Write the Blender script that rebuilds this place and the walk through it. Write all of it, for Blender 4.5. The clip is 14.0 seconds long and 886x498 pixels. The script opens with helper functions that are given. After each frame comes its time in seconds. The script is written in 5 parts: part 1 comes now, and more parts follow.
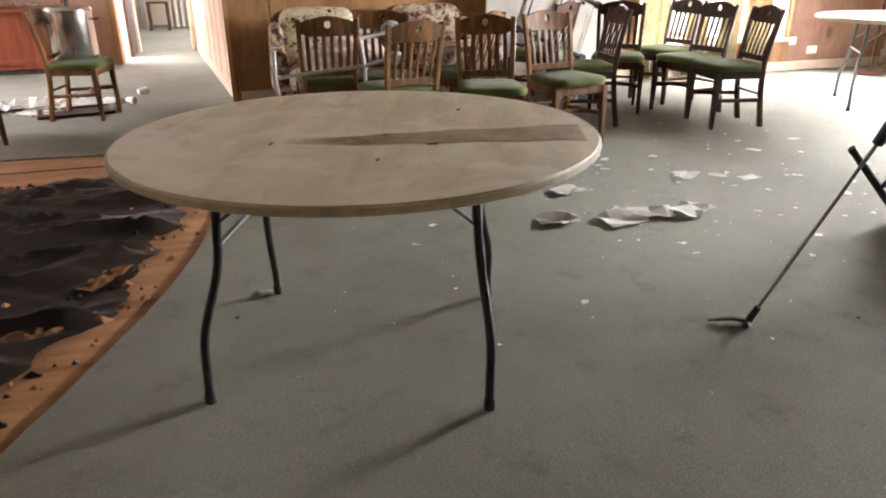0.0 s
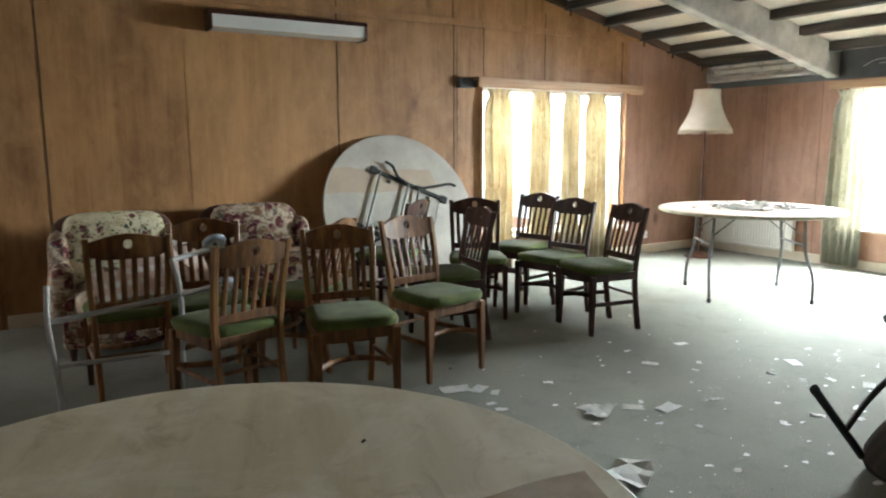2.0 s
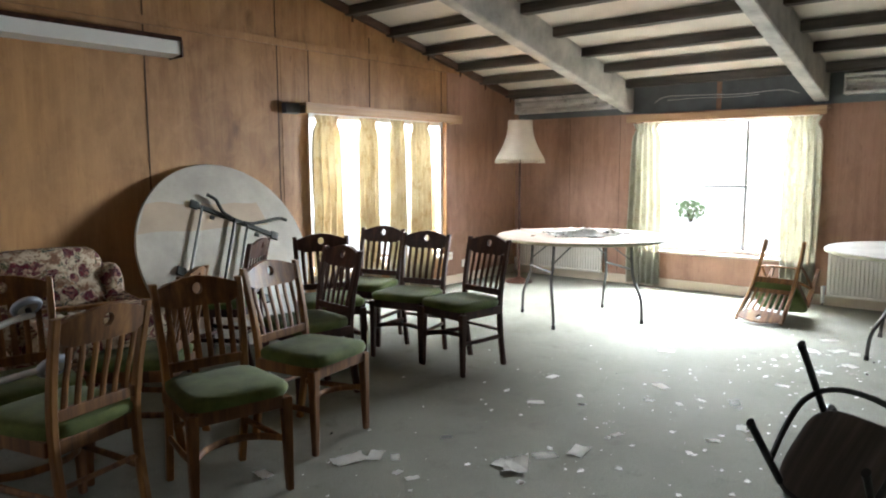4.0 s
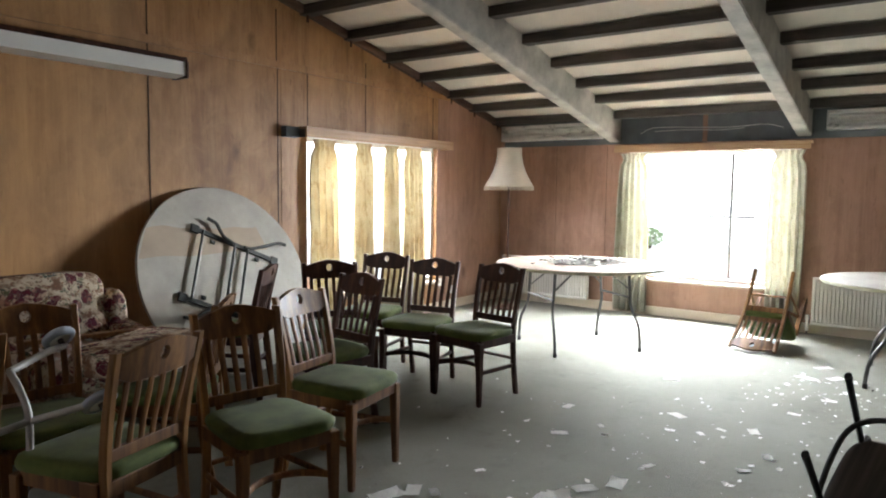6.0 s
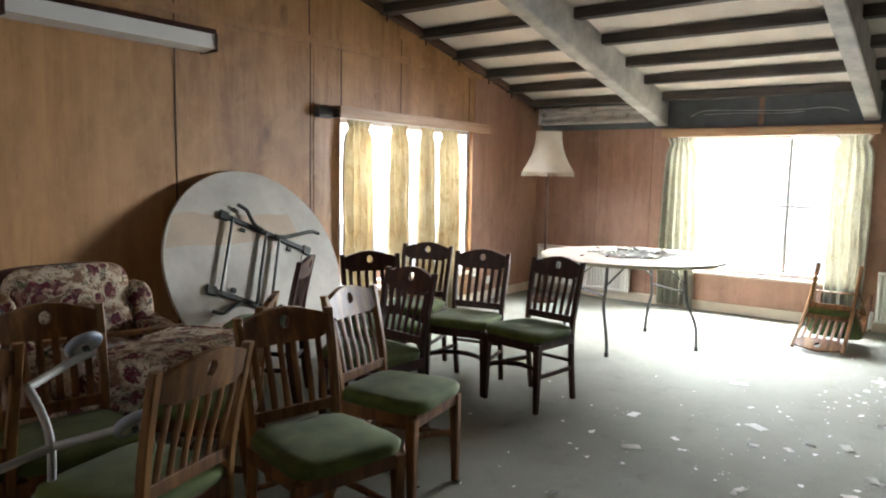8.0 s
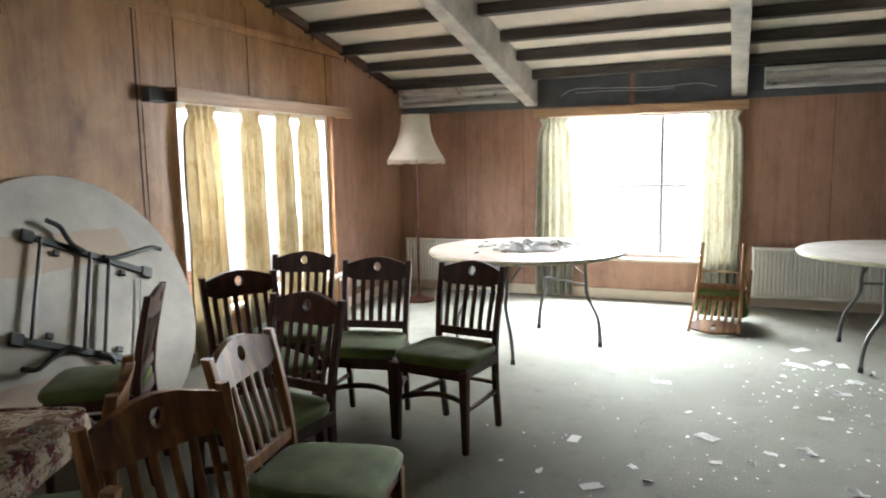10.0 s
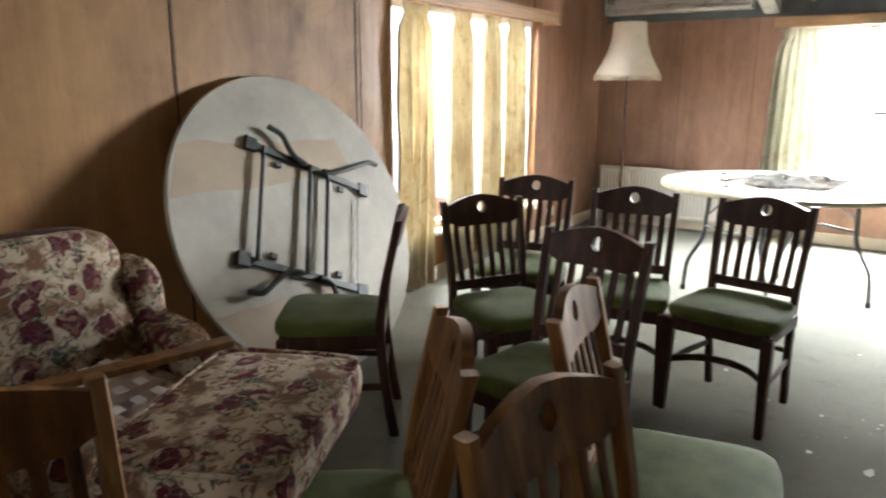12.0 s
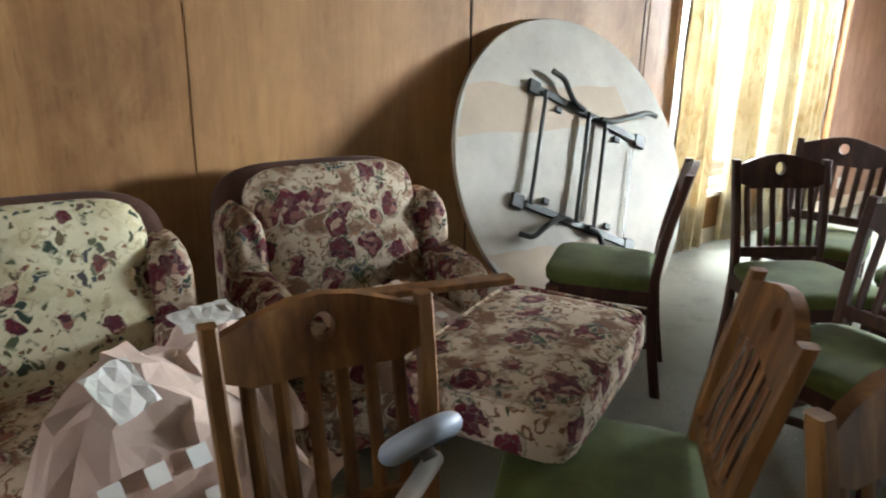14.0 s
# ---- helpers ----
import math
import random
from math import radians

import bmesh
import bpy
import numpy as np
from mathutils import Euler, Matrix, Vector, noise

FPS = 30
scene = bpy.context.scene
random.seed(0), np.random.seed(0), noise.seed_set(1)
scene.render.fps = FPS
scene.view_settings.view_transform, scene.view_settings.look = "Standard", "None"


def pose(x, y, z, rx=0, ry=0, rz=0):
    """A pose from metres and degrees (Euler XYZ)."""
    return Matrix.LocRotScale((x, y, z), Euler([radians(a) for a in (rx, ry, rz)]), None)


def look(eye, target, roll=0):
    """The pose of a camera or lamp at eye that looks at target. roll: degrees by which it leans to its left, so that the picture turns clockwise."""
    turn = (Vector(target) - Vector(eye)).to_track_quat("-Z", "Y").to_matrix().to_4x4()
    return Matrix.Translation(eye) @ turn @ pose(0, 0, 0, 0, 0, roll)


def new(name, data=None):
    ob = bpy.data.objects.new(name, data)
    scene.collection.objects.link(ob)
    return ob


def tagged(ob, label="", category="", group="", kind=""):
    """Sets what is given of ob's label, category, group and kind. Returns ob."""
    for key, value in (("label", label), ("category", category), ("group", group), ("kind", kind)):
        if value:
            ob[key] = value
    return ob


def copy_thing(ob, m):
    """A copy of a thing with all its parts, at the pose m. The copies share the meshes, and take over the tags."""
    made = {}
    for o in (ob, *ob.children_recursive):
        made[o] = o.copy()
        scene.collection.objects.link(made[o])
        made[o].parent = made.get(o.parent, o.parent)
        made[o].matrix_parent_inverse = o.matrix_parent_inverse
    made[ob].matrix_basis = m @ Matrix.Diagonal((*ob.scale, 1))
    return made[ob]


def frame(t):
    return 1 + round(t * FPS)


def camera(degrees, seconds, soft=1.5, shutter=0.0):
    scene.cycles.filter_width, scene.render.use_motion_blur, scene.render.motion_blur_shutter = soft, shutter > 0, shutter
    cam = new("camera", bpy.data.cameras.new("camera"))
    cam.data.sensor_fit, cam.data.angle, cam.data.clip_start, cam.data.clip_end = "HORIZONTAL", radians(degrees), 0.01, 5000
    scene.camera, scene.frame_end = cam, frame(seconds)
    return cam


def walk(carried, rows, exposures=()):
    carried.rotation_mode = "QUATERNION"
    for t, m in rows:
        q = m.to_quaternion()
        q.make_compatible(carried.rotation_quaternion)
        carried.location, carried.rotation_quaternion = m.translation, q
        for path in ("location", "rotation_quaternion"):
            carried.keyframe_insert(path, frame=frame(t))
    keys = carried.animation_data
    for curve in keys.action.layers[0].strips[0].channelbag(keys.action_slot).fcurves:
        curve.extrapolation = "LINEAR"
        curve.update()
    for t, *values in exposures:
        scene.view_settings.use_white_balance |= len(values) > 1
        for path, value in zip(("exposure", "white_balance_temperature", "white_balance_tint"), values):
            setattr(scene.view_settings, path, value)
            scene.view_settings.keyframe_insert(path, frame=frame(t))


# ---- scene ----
cam = camera(65.1, 14.0, 2.0, 0.35)
PATH = [
    (0, (1.075, 1.904, 1.195), (1.594, 3.678, 0.431), -0.5),
    (0.5, (1.219, 2.164, 1.192), (1.739, 3.951, 0.46), -0.8),
    (1, (1.23, 2.454, 1.229), (1.839, 4.266, 0.638), -1.3),
    (1.5, (1.24, 2.723, 1.294), (2.067, 4.515, 0.971), -1.7),
    (2, (1.247, 2.963, 1.314), (2.281, 4.648, 1.01), -0.2),
    (2.5, (1.179, 3.131, 1.323), (2.337, 4.727, 0.994), 0.9),
    (3, (1.089, 3.294, 1.34), (2.4, 4.771, 1.024), 1.3),
    (3.5, (1.054, 3.472, 1.339), (2.497, 4.827, 1.051), 0.1),
    (3.7, (1.076, 3.548, 1.344), (2.564, 4.859, 1.08), -0.4),
    (6, (0.847, 3.995, 1.376), (2.461, 5.164, 1.21), 0.7),
    (6.5, (0.83, 4.011, 1.363), (2.412, 5.218, 1.16), 1.3),
    (7, (0.868, 4.096, 1.346), (2.44, 5.314, 1.132), 1.7),
    (9.3, (1.337, 4.934, 1.422), (3.051, 5.948, 1.233), -1.7),
    (9.5, (1.397, 4.994, 1.411), (3.149, 5.937, 1.216), -1.7),
    (10, (1.514, 5.178, 1.412), (3.341, 5.953, 1.163), -1.1),
    (10.5, (1.567, 5.452, 1.39), (3.429, 6.132, 1.12), -0.4),
    (11, (1.617, 5.692, 1.369), (3.473, 6.361, 1.043), 0.1),
    (11.5, (1.719, 5.891, 1.35), (3.488, 6.726, 0.936), -0.0),
    (12, (1.766, 5.995, 1.336), (3.384, 7.08, 0.88), 0.3),
    (12.5, (1.779, 6.059, 1.316), (3.252, 7.308, 0.796), 0.5),
    (13, (1.749, 6.097, 1.313), (3.111, 7.453, 0.762), 0.9),
    (13.5, (1.709, 6.108, 1.307), (2.955, 7.562, 0.729), 1.3),
    (14, (1.677, 6.118, 1.307), (2.806, 7.657, 0.712), 1.3),
]
walk(cam, [(t, look(eye, target, roll)) for t, eye, target, roll in PATH], [(0, 1.45, 6700, 21), (0.9, 1.25, 6650, 18), (1.5, 0.75, 6200, 8), (2.5, 0.5, 6100, 6), (3.5, 0.3, 6150, 10), (6.5, 0.25, 6250, 13), (9.5, 0.15, 6250, 12), (11.0, 0.0, 6250, 12), (12.0, 0.4, 6450, 12), (12.5, 0.75, 6400, 11), (13.2, 1.0, 6150, 9), (14.0, 1.1, 6050, 8)])

# ---- light ----
world = bpy.data.worlds.new("world")
scene.world = world
world.use_nodes = True
wn = world.node_tree
sky = wn.nodes.new("ShaderNodeTexSky")
sky.sky_type = "NISHITA"
sky.sun_disc = False
sky.sun_elevation = radians(42)
sky.sun_rotation = radians(75)
sky.dust_density = 1.0
sky.ozone_density = 1.0
wn.nodes["Background"].inputs["Strength"].default_value = 0.15
wn.links.new(sky.outputs["Color"], wn.nodes["Background"].inputs["Color"])

sun = new("sun", bpy.data.lights.new("sun", "SUN"))
sun.data.energy, sun.data.angle, sun.data.color = 2.0, radians(20), (1.0, 0.96, 0.9)
sun.matrix_world = look((14, 10, 14), (7.2, 6.0, 0.2))


def window_light(name, centre, aim, w, h, watts, colour=(0.93, 0.98, 1.0), spread=180):
    lamp = new(name, bpy.data.lights.new(name, "AREA"))
    lamp.data.shape, lamp.data.size, lamp.data.size_y = "RECTANGLE", w, h
    lamp.data.energy, lamp.data.color, lamp.data.spread = watts, colour, radians(spread)
    lamp.matrix_world = look(centre, aim)
    return lamp


window_light("window_light_far", (9.32, 6.1, 1.85), (7.7, 6.1, 0.2), 2.3, 1.45, 1800, spread=150)
window_light("window_light_side", (6.2, 9.42, 1.85), (6.2, 7.8, 0.2), 2.2, 1.45, 460, spread=150)
# weak fill added from the right, through an unseen, made-up window
window_light("added_fill_light_next", (9.35, 1.4, 1.62), (7.0, 1.4, 0.1), 1.6, 1.5, 6)
window_light("window_light_bar", (-4.0, 9.4, 2.1), (-1.4, 9.6, 0.0), 2.8, 1.4, 90, (0.97, 0.97, 1.0), 80)
window_light("window_light_hall", (-0.42, 12.72, 1.2), (0.8, 12.72, 0.0), 0.7, 1.8, 80)
window_light("window_light_lounge", (2.38, 15.6, 1.3), (0, 15.6, 0.8), 2.0, 1.4, 110)


# ---- materials ----
def material(name, rough=0.6, metal=0.0, spec=0.5):
    m = bpy.data.materials.new(name)
    m.use_nodes = True
    b = m.node_tree.nodes["Principled BSDF"]
    b.inputs["Roughness"].default_value = rough
    b.inputs["Metallic"].default_value = metal
    b.inputs["Specular IOR Level"].default_value = spec
    return m, m.node_tree, b


def node(t, kind, **sets):
    n = t.nodes.new(kind)
    for key, value in sets.items():
        n.inputs[key.replace("_", " ")].default_value = value
    return n


def coords(t, scale=(1, 1, 1), turn=(0, 0, 0), space="Object"):
    tc = t.nodes.new("ShaderNodeTexCoord")
    mp = t.nodes.new("ShaderNodeMapping")
    mp.inputs["Scale"].default_value = scale
    mp.inputs["Rotation"].default_value = turn
    t.links.new(tc.outputs[space], mp.inputs["Vector"])
    return mp.outputs["Vector"]


def noise_of(t, vec, scale, detail=4.0, rough=0.55, distort=0.0):
    n = node(t, "ShaderNodeTexNoise", Scale=scale, Detail=detail, Roughness=rough, Distortion=distort)
    t.links.new(vec, n.inputs["Vector"])
    return n.outputs["Fac"]


def ramp(t, fac, stops):
    r = t.nodes.new("ShaderNodeValToRGB")
    while len(r.color_ramp.elements) < len(stops):
        r.color_ramp.elements.new(0.5)
    for e, (p, c) in zip(r.color_ramp.elements, stops):
        e.position, e.color = p, (*c, 1) if len(c) == 3 else c
    t.links.new(fac, r.inputs["Fac"])
    return r.outputs["Color"]


def blend(t, fac, a, b, kind="MIX"):
    m = t.nodes.new("ShaderNodeMix")
    m.data_type, m.blend_type = "RGBA", kind
    for value, socket in ((fac, m.inputs["Factor"]), (a, m.inputs["A"]), (b, m.inputs["B"])):
        if socket.name == "Factor" and isinstance(value, float):
            m.inputs[0].default_value = value
        elif isinstance(value, tuple):
            [i for i in m.inputs if i.name == socket.name and i.type == "RGBA"][0].default_value = (*value, 1)
        elif socket.name == "Factor":
            t.links.new(value, m.inputs[0])
        else:
            t.links.new(value, [i for i in m.inputs if i.name == socket.name and i.type == "RGBA"][0])
    return [o for o in m.outputs if o.type == "RGBA"][0]


def bump(t, b, height, strength=0.3, distance=0.01):
    n = node(t, "ShaderNodeBump", Strength=strength, Distance=distance)
    t.links.new(height, n.inputs["Height"])
    t.links.new(n.outputs["Normal"], b.inputs["Normal"])


def wood(name, dark, mid, light, scale=1.0, rough=0.5, turn=(0, 0, 0), stain=0.35, grain=(14, 14, 0.8), rand=0.12):
    """Wood with its grain along local z."""
    m, t, b = material(name, rough, 0.0, 0.35)
    v = coords(t, tuple(g * scale for g in grain), turn)
    fine = noise_of(t, v, 1.6, 8, 0.6, 0.4)
    c = ramp(t, fine, ((0.28, dark), (0.5, mid), (0.75, light)))
    v2 = coords(t, (1, 1, 1))
    big = noise_of(t, v2, 1.3 * scale, 4, 0.6)
    c = blend(t, ramp(t, big, ((0.4, (0, 0, 0)), (0.72, (stain, stain, stain)))), c, dark)
    info = t.nodes.new("ShaderNodeObjectInfo")
    hue = t.nodes.new("ShaderNodeHueSaturation")
    mr = node(t, "ShaderNodeMapRange")
    mr.inputs["To Min"].default_value, mr.inputs["To Max"].default_value = 1 - rand, 1 + rand
    t.links.new(info.outputs["Random"], mr.inputs["Value"])
    t.links.new(mr.outputs["Result"], hue.inputs["Value"])
    t.links.new(c, hue.inputs["Color"])
    t.links.new(hue.outputs["Color"], b.inputs["Base Color"])
    bump(t, b, fine, 0.15, 0.004)
    return m


def plain(name, colour, rough=0.5, metal=0.0, vary=0.25, scale=8.0, relief=0.1):
    """Paint, metal or plastic with slight uneven wear."""
    m, t, b = material(name, rough, metal)
    v = coords(t)
    n1, n2 = noise_of(t, v, scale, 5, 0.6), noise_of(t, v, scale * 9, 3, 0.5)
    low = tuple(c * (1 - vary) for c in colour)
    c = ramp(t, n1, ((0.3, low), (0.65, colour)))
    c = blend(t, ramp(t, n2, ((0.62, (0, 0, 0)), (0.8, (vary, vary, vary)))), c, tuple(c * 0.5 for c in colour))
    t.links.new(c, b.inputs["Base Color"])
    r = ramp(t, n1, ((0.2, (rough * 0.8,) * 3), (0.8, (min(1, rough * 1.2),) * 3)))
    t.links.new(r, b.inputs["Roughness"])
    if relief:
        bump(t, b, n2, relief, 0.003)
    return m


def plywood_wall(name, dark, mid, light, stain):
    m, t, b = material(name, 0.45, 0.0, 0.35)
    v = coords(t, (5, 5, 0.35))
    g1 = noise_of(t, v, 1.8, 9, 0.62, 0.8)
    g2 = noise_of(t, coords(t, (60, 60, 2.0)), 1.0, 4, 0.6)
    c = ramp(t, g1, ((0.25, dark), (0.48, mid), (0.72, light)))
    c = blend(t, 0.22, c, ramp(t, g2, ((0.3, dark), (0.7, light))))
    blot = noise_of(t, coords(t, (1.2, 1.2, 0.55)), 1.1, 6, 0.65, 0.5)
    c = blend(t, ramp(t, blot, ((0.44, (0, 0, 0)), (0.68, (0.8, 0.8, 0.8)))), c, stain)
    knots = t.nodes.new("ShaderNodeTexVoronoi")
    knots.inputs["Scale"].default_value = 1.5
    t.links.new(coords(t, (1, 1, 0.55)), knots.inputs["Vector"])
    c = blend(t, ramp(t, knots.outputs["Distance"], ((0.03, (0.75,) * 3), (0.085, (0, 0, 0)))), c, tuple(s * 0.5 for s in dark))
    fleck = noise_of(t, coords(t, (34, 34, 7)), 1.0, 3, 0.6, 0.5)
    c = blend(t, ramp(t, fleck, ((0.6, (0, 0, 0)), (0.7, (0.45,) * 3))), c, tuple(s * 0.8 for s in dark))
    cloud = noise_of(t, coords(t, (1, 1, 0.8)), 5.0, 5, 0.65, 0.8)
    c = blend(t, ramp(t, cloud, ((0.45, (0, 0, 0)), (0.7, (0.35,) * 3))), c, tuple(min(1, s * 1.15) for s in light))
    pale = noise_of(t, coords(t, (2.0, 2.0, 0.5)), 0.9, 5, 0.6, 0.3)
    c = blend(t, ramp(t, pale, ((0.5, (0, 0, 0)), (0.75, (0.5, 0.5, 0.5)))), c, tuple(min(1, s * 1.25) for s in light))
    t.links.new(c, b.inputs["Base Color"])
    t.links.new(ramp(t, blot, ((0.3, (0.36,) * 3), (0.7, (0.65,) * 3))), b.inputs["Roughness"])
    bump(t, b, g2, 0.08, 0.002)
    return m


def carpet_material():
    m, t, b = material("carpet", 0.95, 0.0, 0.1)
    v = coords(t)
    loops = noise_of(t, v, 160, 3, 0.7)
    ribs = noise_of(t, coords(t, (30, 160, 30)), 1.0, 3, 0.6)
    big = noise_of(t, v, 0.8, 6, 0.65)
    spots = noise_of(t, v, 6.0, 5, 0.7)
    c = ramp(t, loops, ((0.3, (0.14, 0.143, 0.116)), (0.7, (0.295, 0.296, 0.25))))
    c = blend(t, ramp(t, big, ((0.38, (0.0,) * 3), (0.68, (0.7,) * 3))), c, (0.135, 0.128, 0.1))
    c = blend(t, ramp(t, spots, ((0.55, (0, 0, 0)), (0.72, (0.5,) * 3))), c, (0.1, 0.094, 0.072))
    c = blend(t, ramp(t, noise_of(t, v, 46, 2, 0.5), ((0.71, (0, 0, 0)), (0.76, (0.6,) * 3))), c, (0.42, 0.42, 0.4))
    t.links.new(c, b.inputs["Base Color"])
    add = t.nodes.new("ShaderNodeMath")
    t.links.new(loops, add.inputs[0])
    t.links.new(ribs, add.inputs[1])
    bump(t, b, add.outputs[0], 0.5, 0.006)
    return m


def velvet(name, dark, light):
    m, t, b = material(name, 0.85, 0.0, 0.2)
    v = coords(t)
    c = ramp(t, noise_of(t, v, 5, 5, 0.65), ((0.3, dark), (0.7, light)))
    t.links.new(c, b.inputs["Base Color"])
    b.inputs["Sheen Weight"].default_value = 0.08
    b.inputs["Sheen Roughness"].default_value = 0.4
    bump(t, b, noise_of(t, v, 220, 2, 0.6), 0.25, 0.002)
    return m


def floral(name, pale, tan, flowers=0.36, leaves=0.5, scrolls=0.8):
    """Woven tapestry: clusters of petals ringed by leaves on a scrolled ground."""
    m, t, b = material(name, 0.9, 0.0, 0.15)
    warp = coords(t)
    wob = node(t, "ShaderNodeTexNoise", Scale=19.0, Detail=4.0)
    t.links.new(warp, wob.inputs["Vector"])
    mixv = t.nodes.new("ShaderNodeMix")
    mixv.data_type = "VECTOR"
    mixv.inputs[0].default_value = 0.062
    t.links.new(warp, mixv.inputs[4])
    t.links.new(wob.outputs["Color"], mixv.inputs[5])
    v = mixv.outputs[1]

    def cells(scale, feature="F1"):
        vo = t.nodes.new("ShaderNodeTexVoronoi")
        vo.feature = feature
        vo.inputs["Scale"].default_value = scale
        t.links.new(v, vo.inputs["Vector"])
        if feature != "F1":
            return vo.outputs["Distance"], None
        sep = t.nodes.new("ShaderNodeSeparateColor")
        t.links.new(vo.outputs["Color"], sep.inputs["Color"])
        return vo.outputs["Distance"], sep

    def both(a, b2):
        return blend(t, 1.0, a, b2, "MULTIPLY")

    clump, which = cells(11)
    petal, tone = cells(46)
    line, _ = cells(46, "DISTANCE_TO_EDGE")
    # ground: cream with tan shading and brown scroll lines
    c = ramp(t, noise_of(t, v, 9, 4, 0.6), ((0.41, tan), (0.53, pale)))
    arcs, _ = cells(21)
    curl = ramp(t, arcs, ((0.26, (0, 0, 0)), (0.3, (scrolls,) * 3), (0.36, (scrolls,) * 3), (0.4, (0, 0, 0))))
    curl = both(curl, ramp(t, noise_of(t, v, 24, 2, 0.5), ((0.42, (0, 0, 0)), (0.5, (1, 1, 1)))))
    c = blend(t, curl, c, (0.17, 0.085, 0.055))
    buds = both(ramp(t, petal, ((0.3, (1, 1, 1)), (0.36, (0, 0, 0)))), ramp(t, tone.outputs["Blue"], ((1 - 0.75 * leaves, (0, 0, 0)), (1.02 - 0.75 * leaves, (1, 1, 1)))))
    c = blend(t, buds, c, ramp(t, tone.outputs["Red"], ((0.2, (0.2, 0.1, 0.06)), (0.6, (0.3, 0.17, 0.09)), (0.9, (0.07, 0.08, 0.045)))))
    # leaves round the flowers
    leaf = both(ramp(t, clump, ((0.5, (1, 1, 1)), (0.56, (0, 0, 0)))), ramp(t, tone.outputs["Green"], ((1 - leaves, (0, 0, 0)), (1.02 - leaves, (1, 1, 1)))))
    c = blend(t, leaf, c, ramp(t, tone.outputs["Red"], ((0.15, (0.035, 0.055, 0.04)), (0.5, (0.1, 0.115, 0.06)), (0.7, (0.12, 0.055, 0.035)), (0.9, (0.05, 0.065, 0.075)))))
    # petals
    pick = ramp(t, which.outputs["Green"], ((0.12, (0, 0, 0)), (0.15, (1, 1, 1))))
    red = ramp(t, tone.outputs["Red"], ((0.2, (0.09, 0.014, 0.022)), (0.42, (0.14, 0.028, 0.036)), (0.62, (0.05, 0.016, 0.03)), (0.8, (0.25, 0.105, 0.085)), (0.95, (0.42, 0.3, 0.22))))
    inside = both(ramp(t, clump, ((flowers, (1, 1, 1)), (flowers + 0.04, (0, 0, 0)))), pick)
    c = blend(t, inside, c, red)
    rib = ramp(t, line, ((0.03, (0.8,) * 3), (0.065, (0, 0, 0))))
    c = blend(t, both(leaf, rib), c, pale)
    c = blend(t, both(inside, rib), c, (0.045, 0.014, 0.02))
    # pale halo round each flower
    halo = ramp(t, clump, ((flowers - 0.01, (0, 0, 0)), (flowers + 0.02, (0.9,) * 3), (flowers + 0.07, (0.9,) * 3), (flowers + 0.1, (0, 0, 0))))
    c = blend(t, both(halo, ramp(t, noise_of(t, v, 30, 2, 0.5), ((0.45, (0, 0, 0)), (0.55, (1, 1, 1))))), c, pale)
    # threadbare wear and grime
    c = blend(t, ramp(t, noise_of(t, warp, 4.5, 5, 0.65), ((0.5, (0, 0, 0)), (0.75, (0.28,) * 3))), c, tuple(x * 0.55 for x in tan))
    t.links.new(c, b.inputs["Base Color"])
    bump(t, b, noise_of(t, warp, 260, 2, 0.6), 0.3, 0.002)
    return m


def cloth(name, pale, deep, motif_colour, pattern=True, through_light=0.35, gold=(1.0, 0.8, 0.42)):
    m, t, b = material(name, 0.9, 0.0, 0.1)
    v = coords(t, (1, 1, 1))
    c = ramp(t, noise_of(t, v, 3, 4, 0.6), ((0.3, deep), (0.65, pale)))
    if pattern:
        n = noise_of(t, coords(t, (1, 1, 0.45)), 16, 3, 0.6, 1.2)
        c = blend(t, ramp(t, n, ((0.54, (0, 0, 0)), (0.64, (0.6,) * 3))), c, motif_colour)
    t.links.new(c, b.inputs["Base Color"])
    tr = t.nodes.new("ShaderNodeBsdfTranslucent")
    t.links.new(c, tr.inputs["Color"])
    mx = t.nodes.new("ShaderNodeMixShader")
    mx.inputs[0].default_value = through_light
    if pattern:
        # thin worn streaks let gold light through, doubled folds hardly any
        streak = noise_of(t, coords(t, (11, 11, 0.8)), 1.6, 4, 0.6, 0.4)
        t.links.new(ramp(t, streak, ((0.45, (through_light * 0.4,) * 3), (0.56, (through_light,) * 3), (0.68, (min(1.0, through_light * 4.5),) * 3))), mx.inputs[0])
        t.links.new(blend(t, 0.75, c, gold, "MULTIPLY"), tr.inputs["Color"])
    t.links.new(b.outputs[0], mx.inputs[1])
    t.links.new(tr.outputs[0], mx.inputs[2])
    t.links.new(mx.outputs[0], t.nodes["Material Output"].inputs["Surface"])
    bump(t, b, noise_of(t, v, 300, 2, 0.5), 0.2, 0.001)
    return m


def glass_material():
    m, t, b = material("window_glass", 0.02)
    tr = t.nodes.new("ShaderNodeBsdfTransparent")
    gl = t.nodes.new("ShaderNodeBsdfGlossy")
    gl.inputs["Roughness"].default_value = 0.02
    mx = t.nodes.new("ShaderNodeMixShader")
    mx.inputs[0].default_value = 0.04
    t.links.new(tr.outputs[0], mx.inputs[1])
    t.links.new(gl.outputs[0], mx.inputs[2])
    t.links.new(mx.outputs[0], t.nodes["Material Output"].inputs["Surface"])
    return m


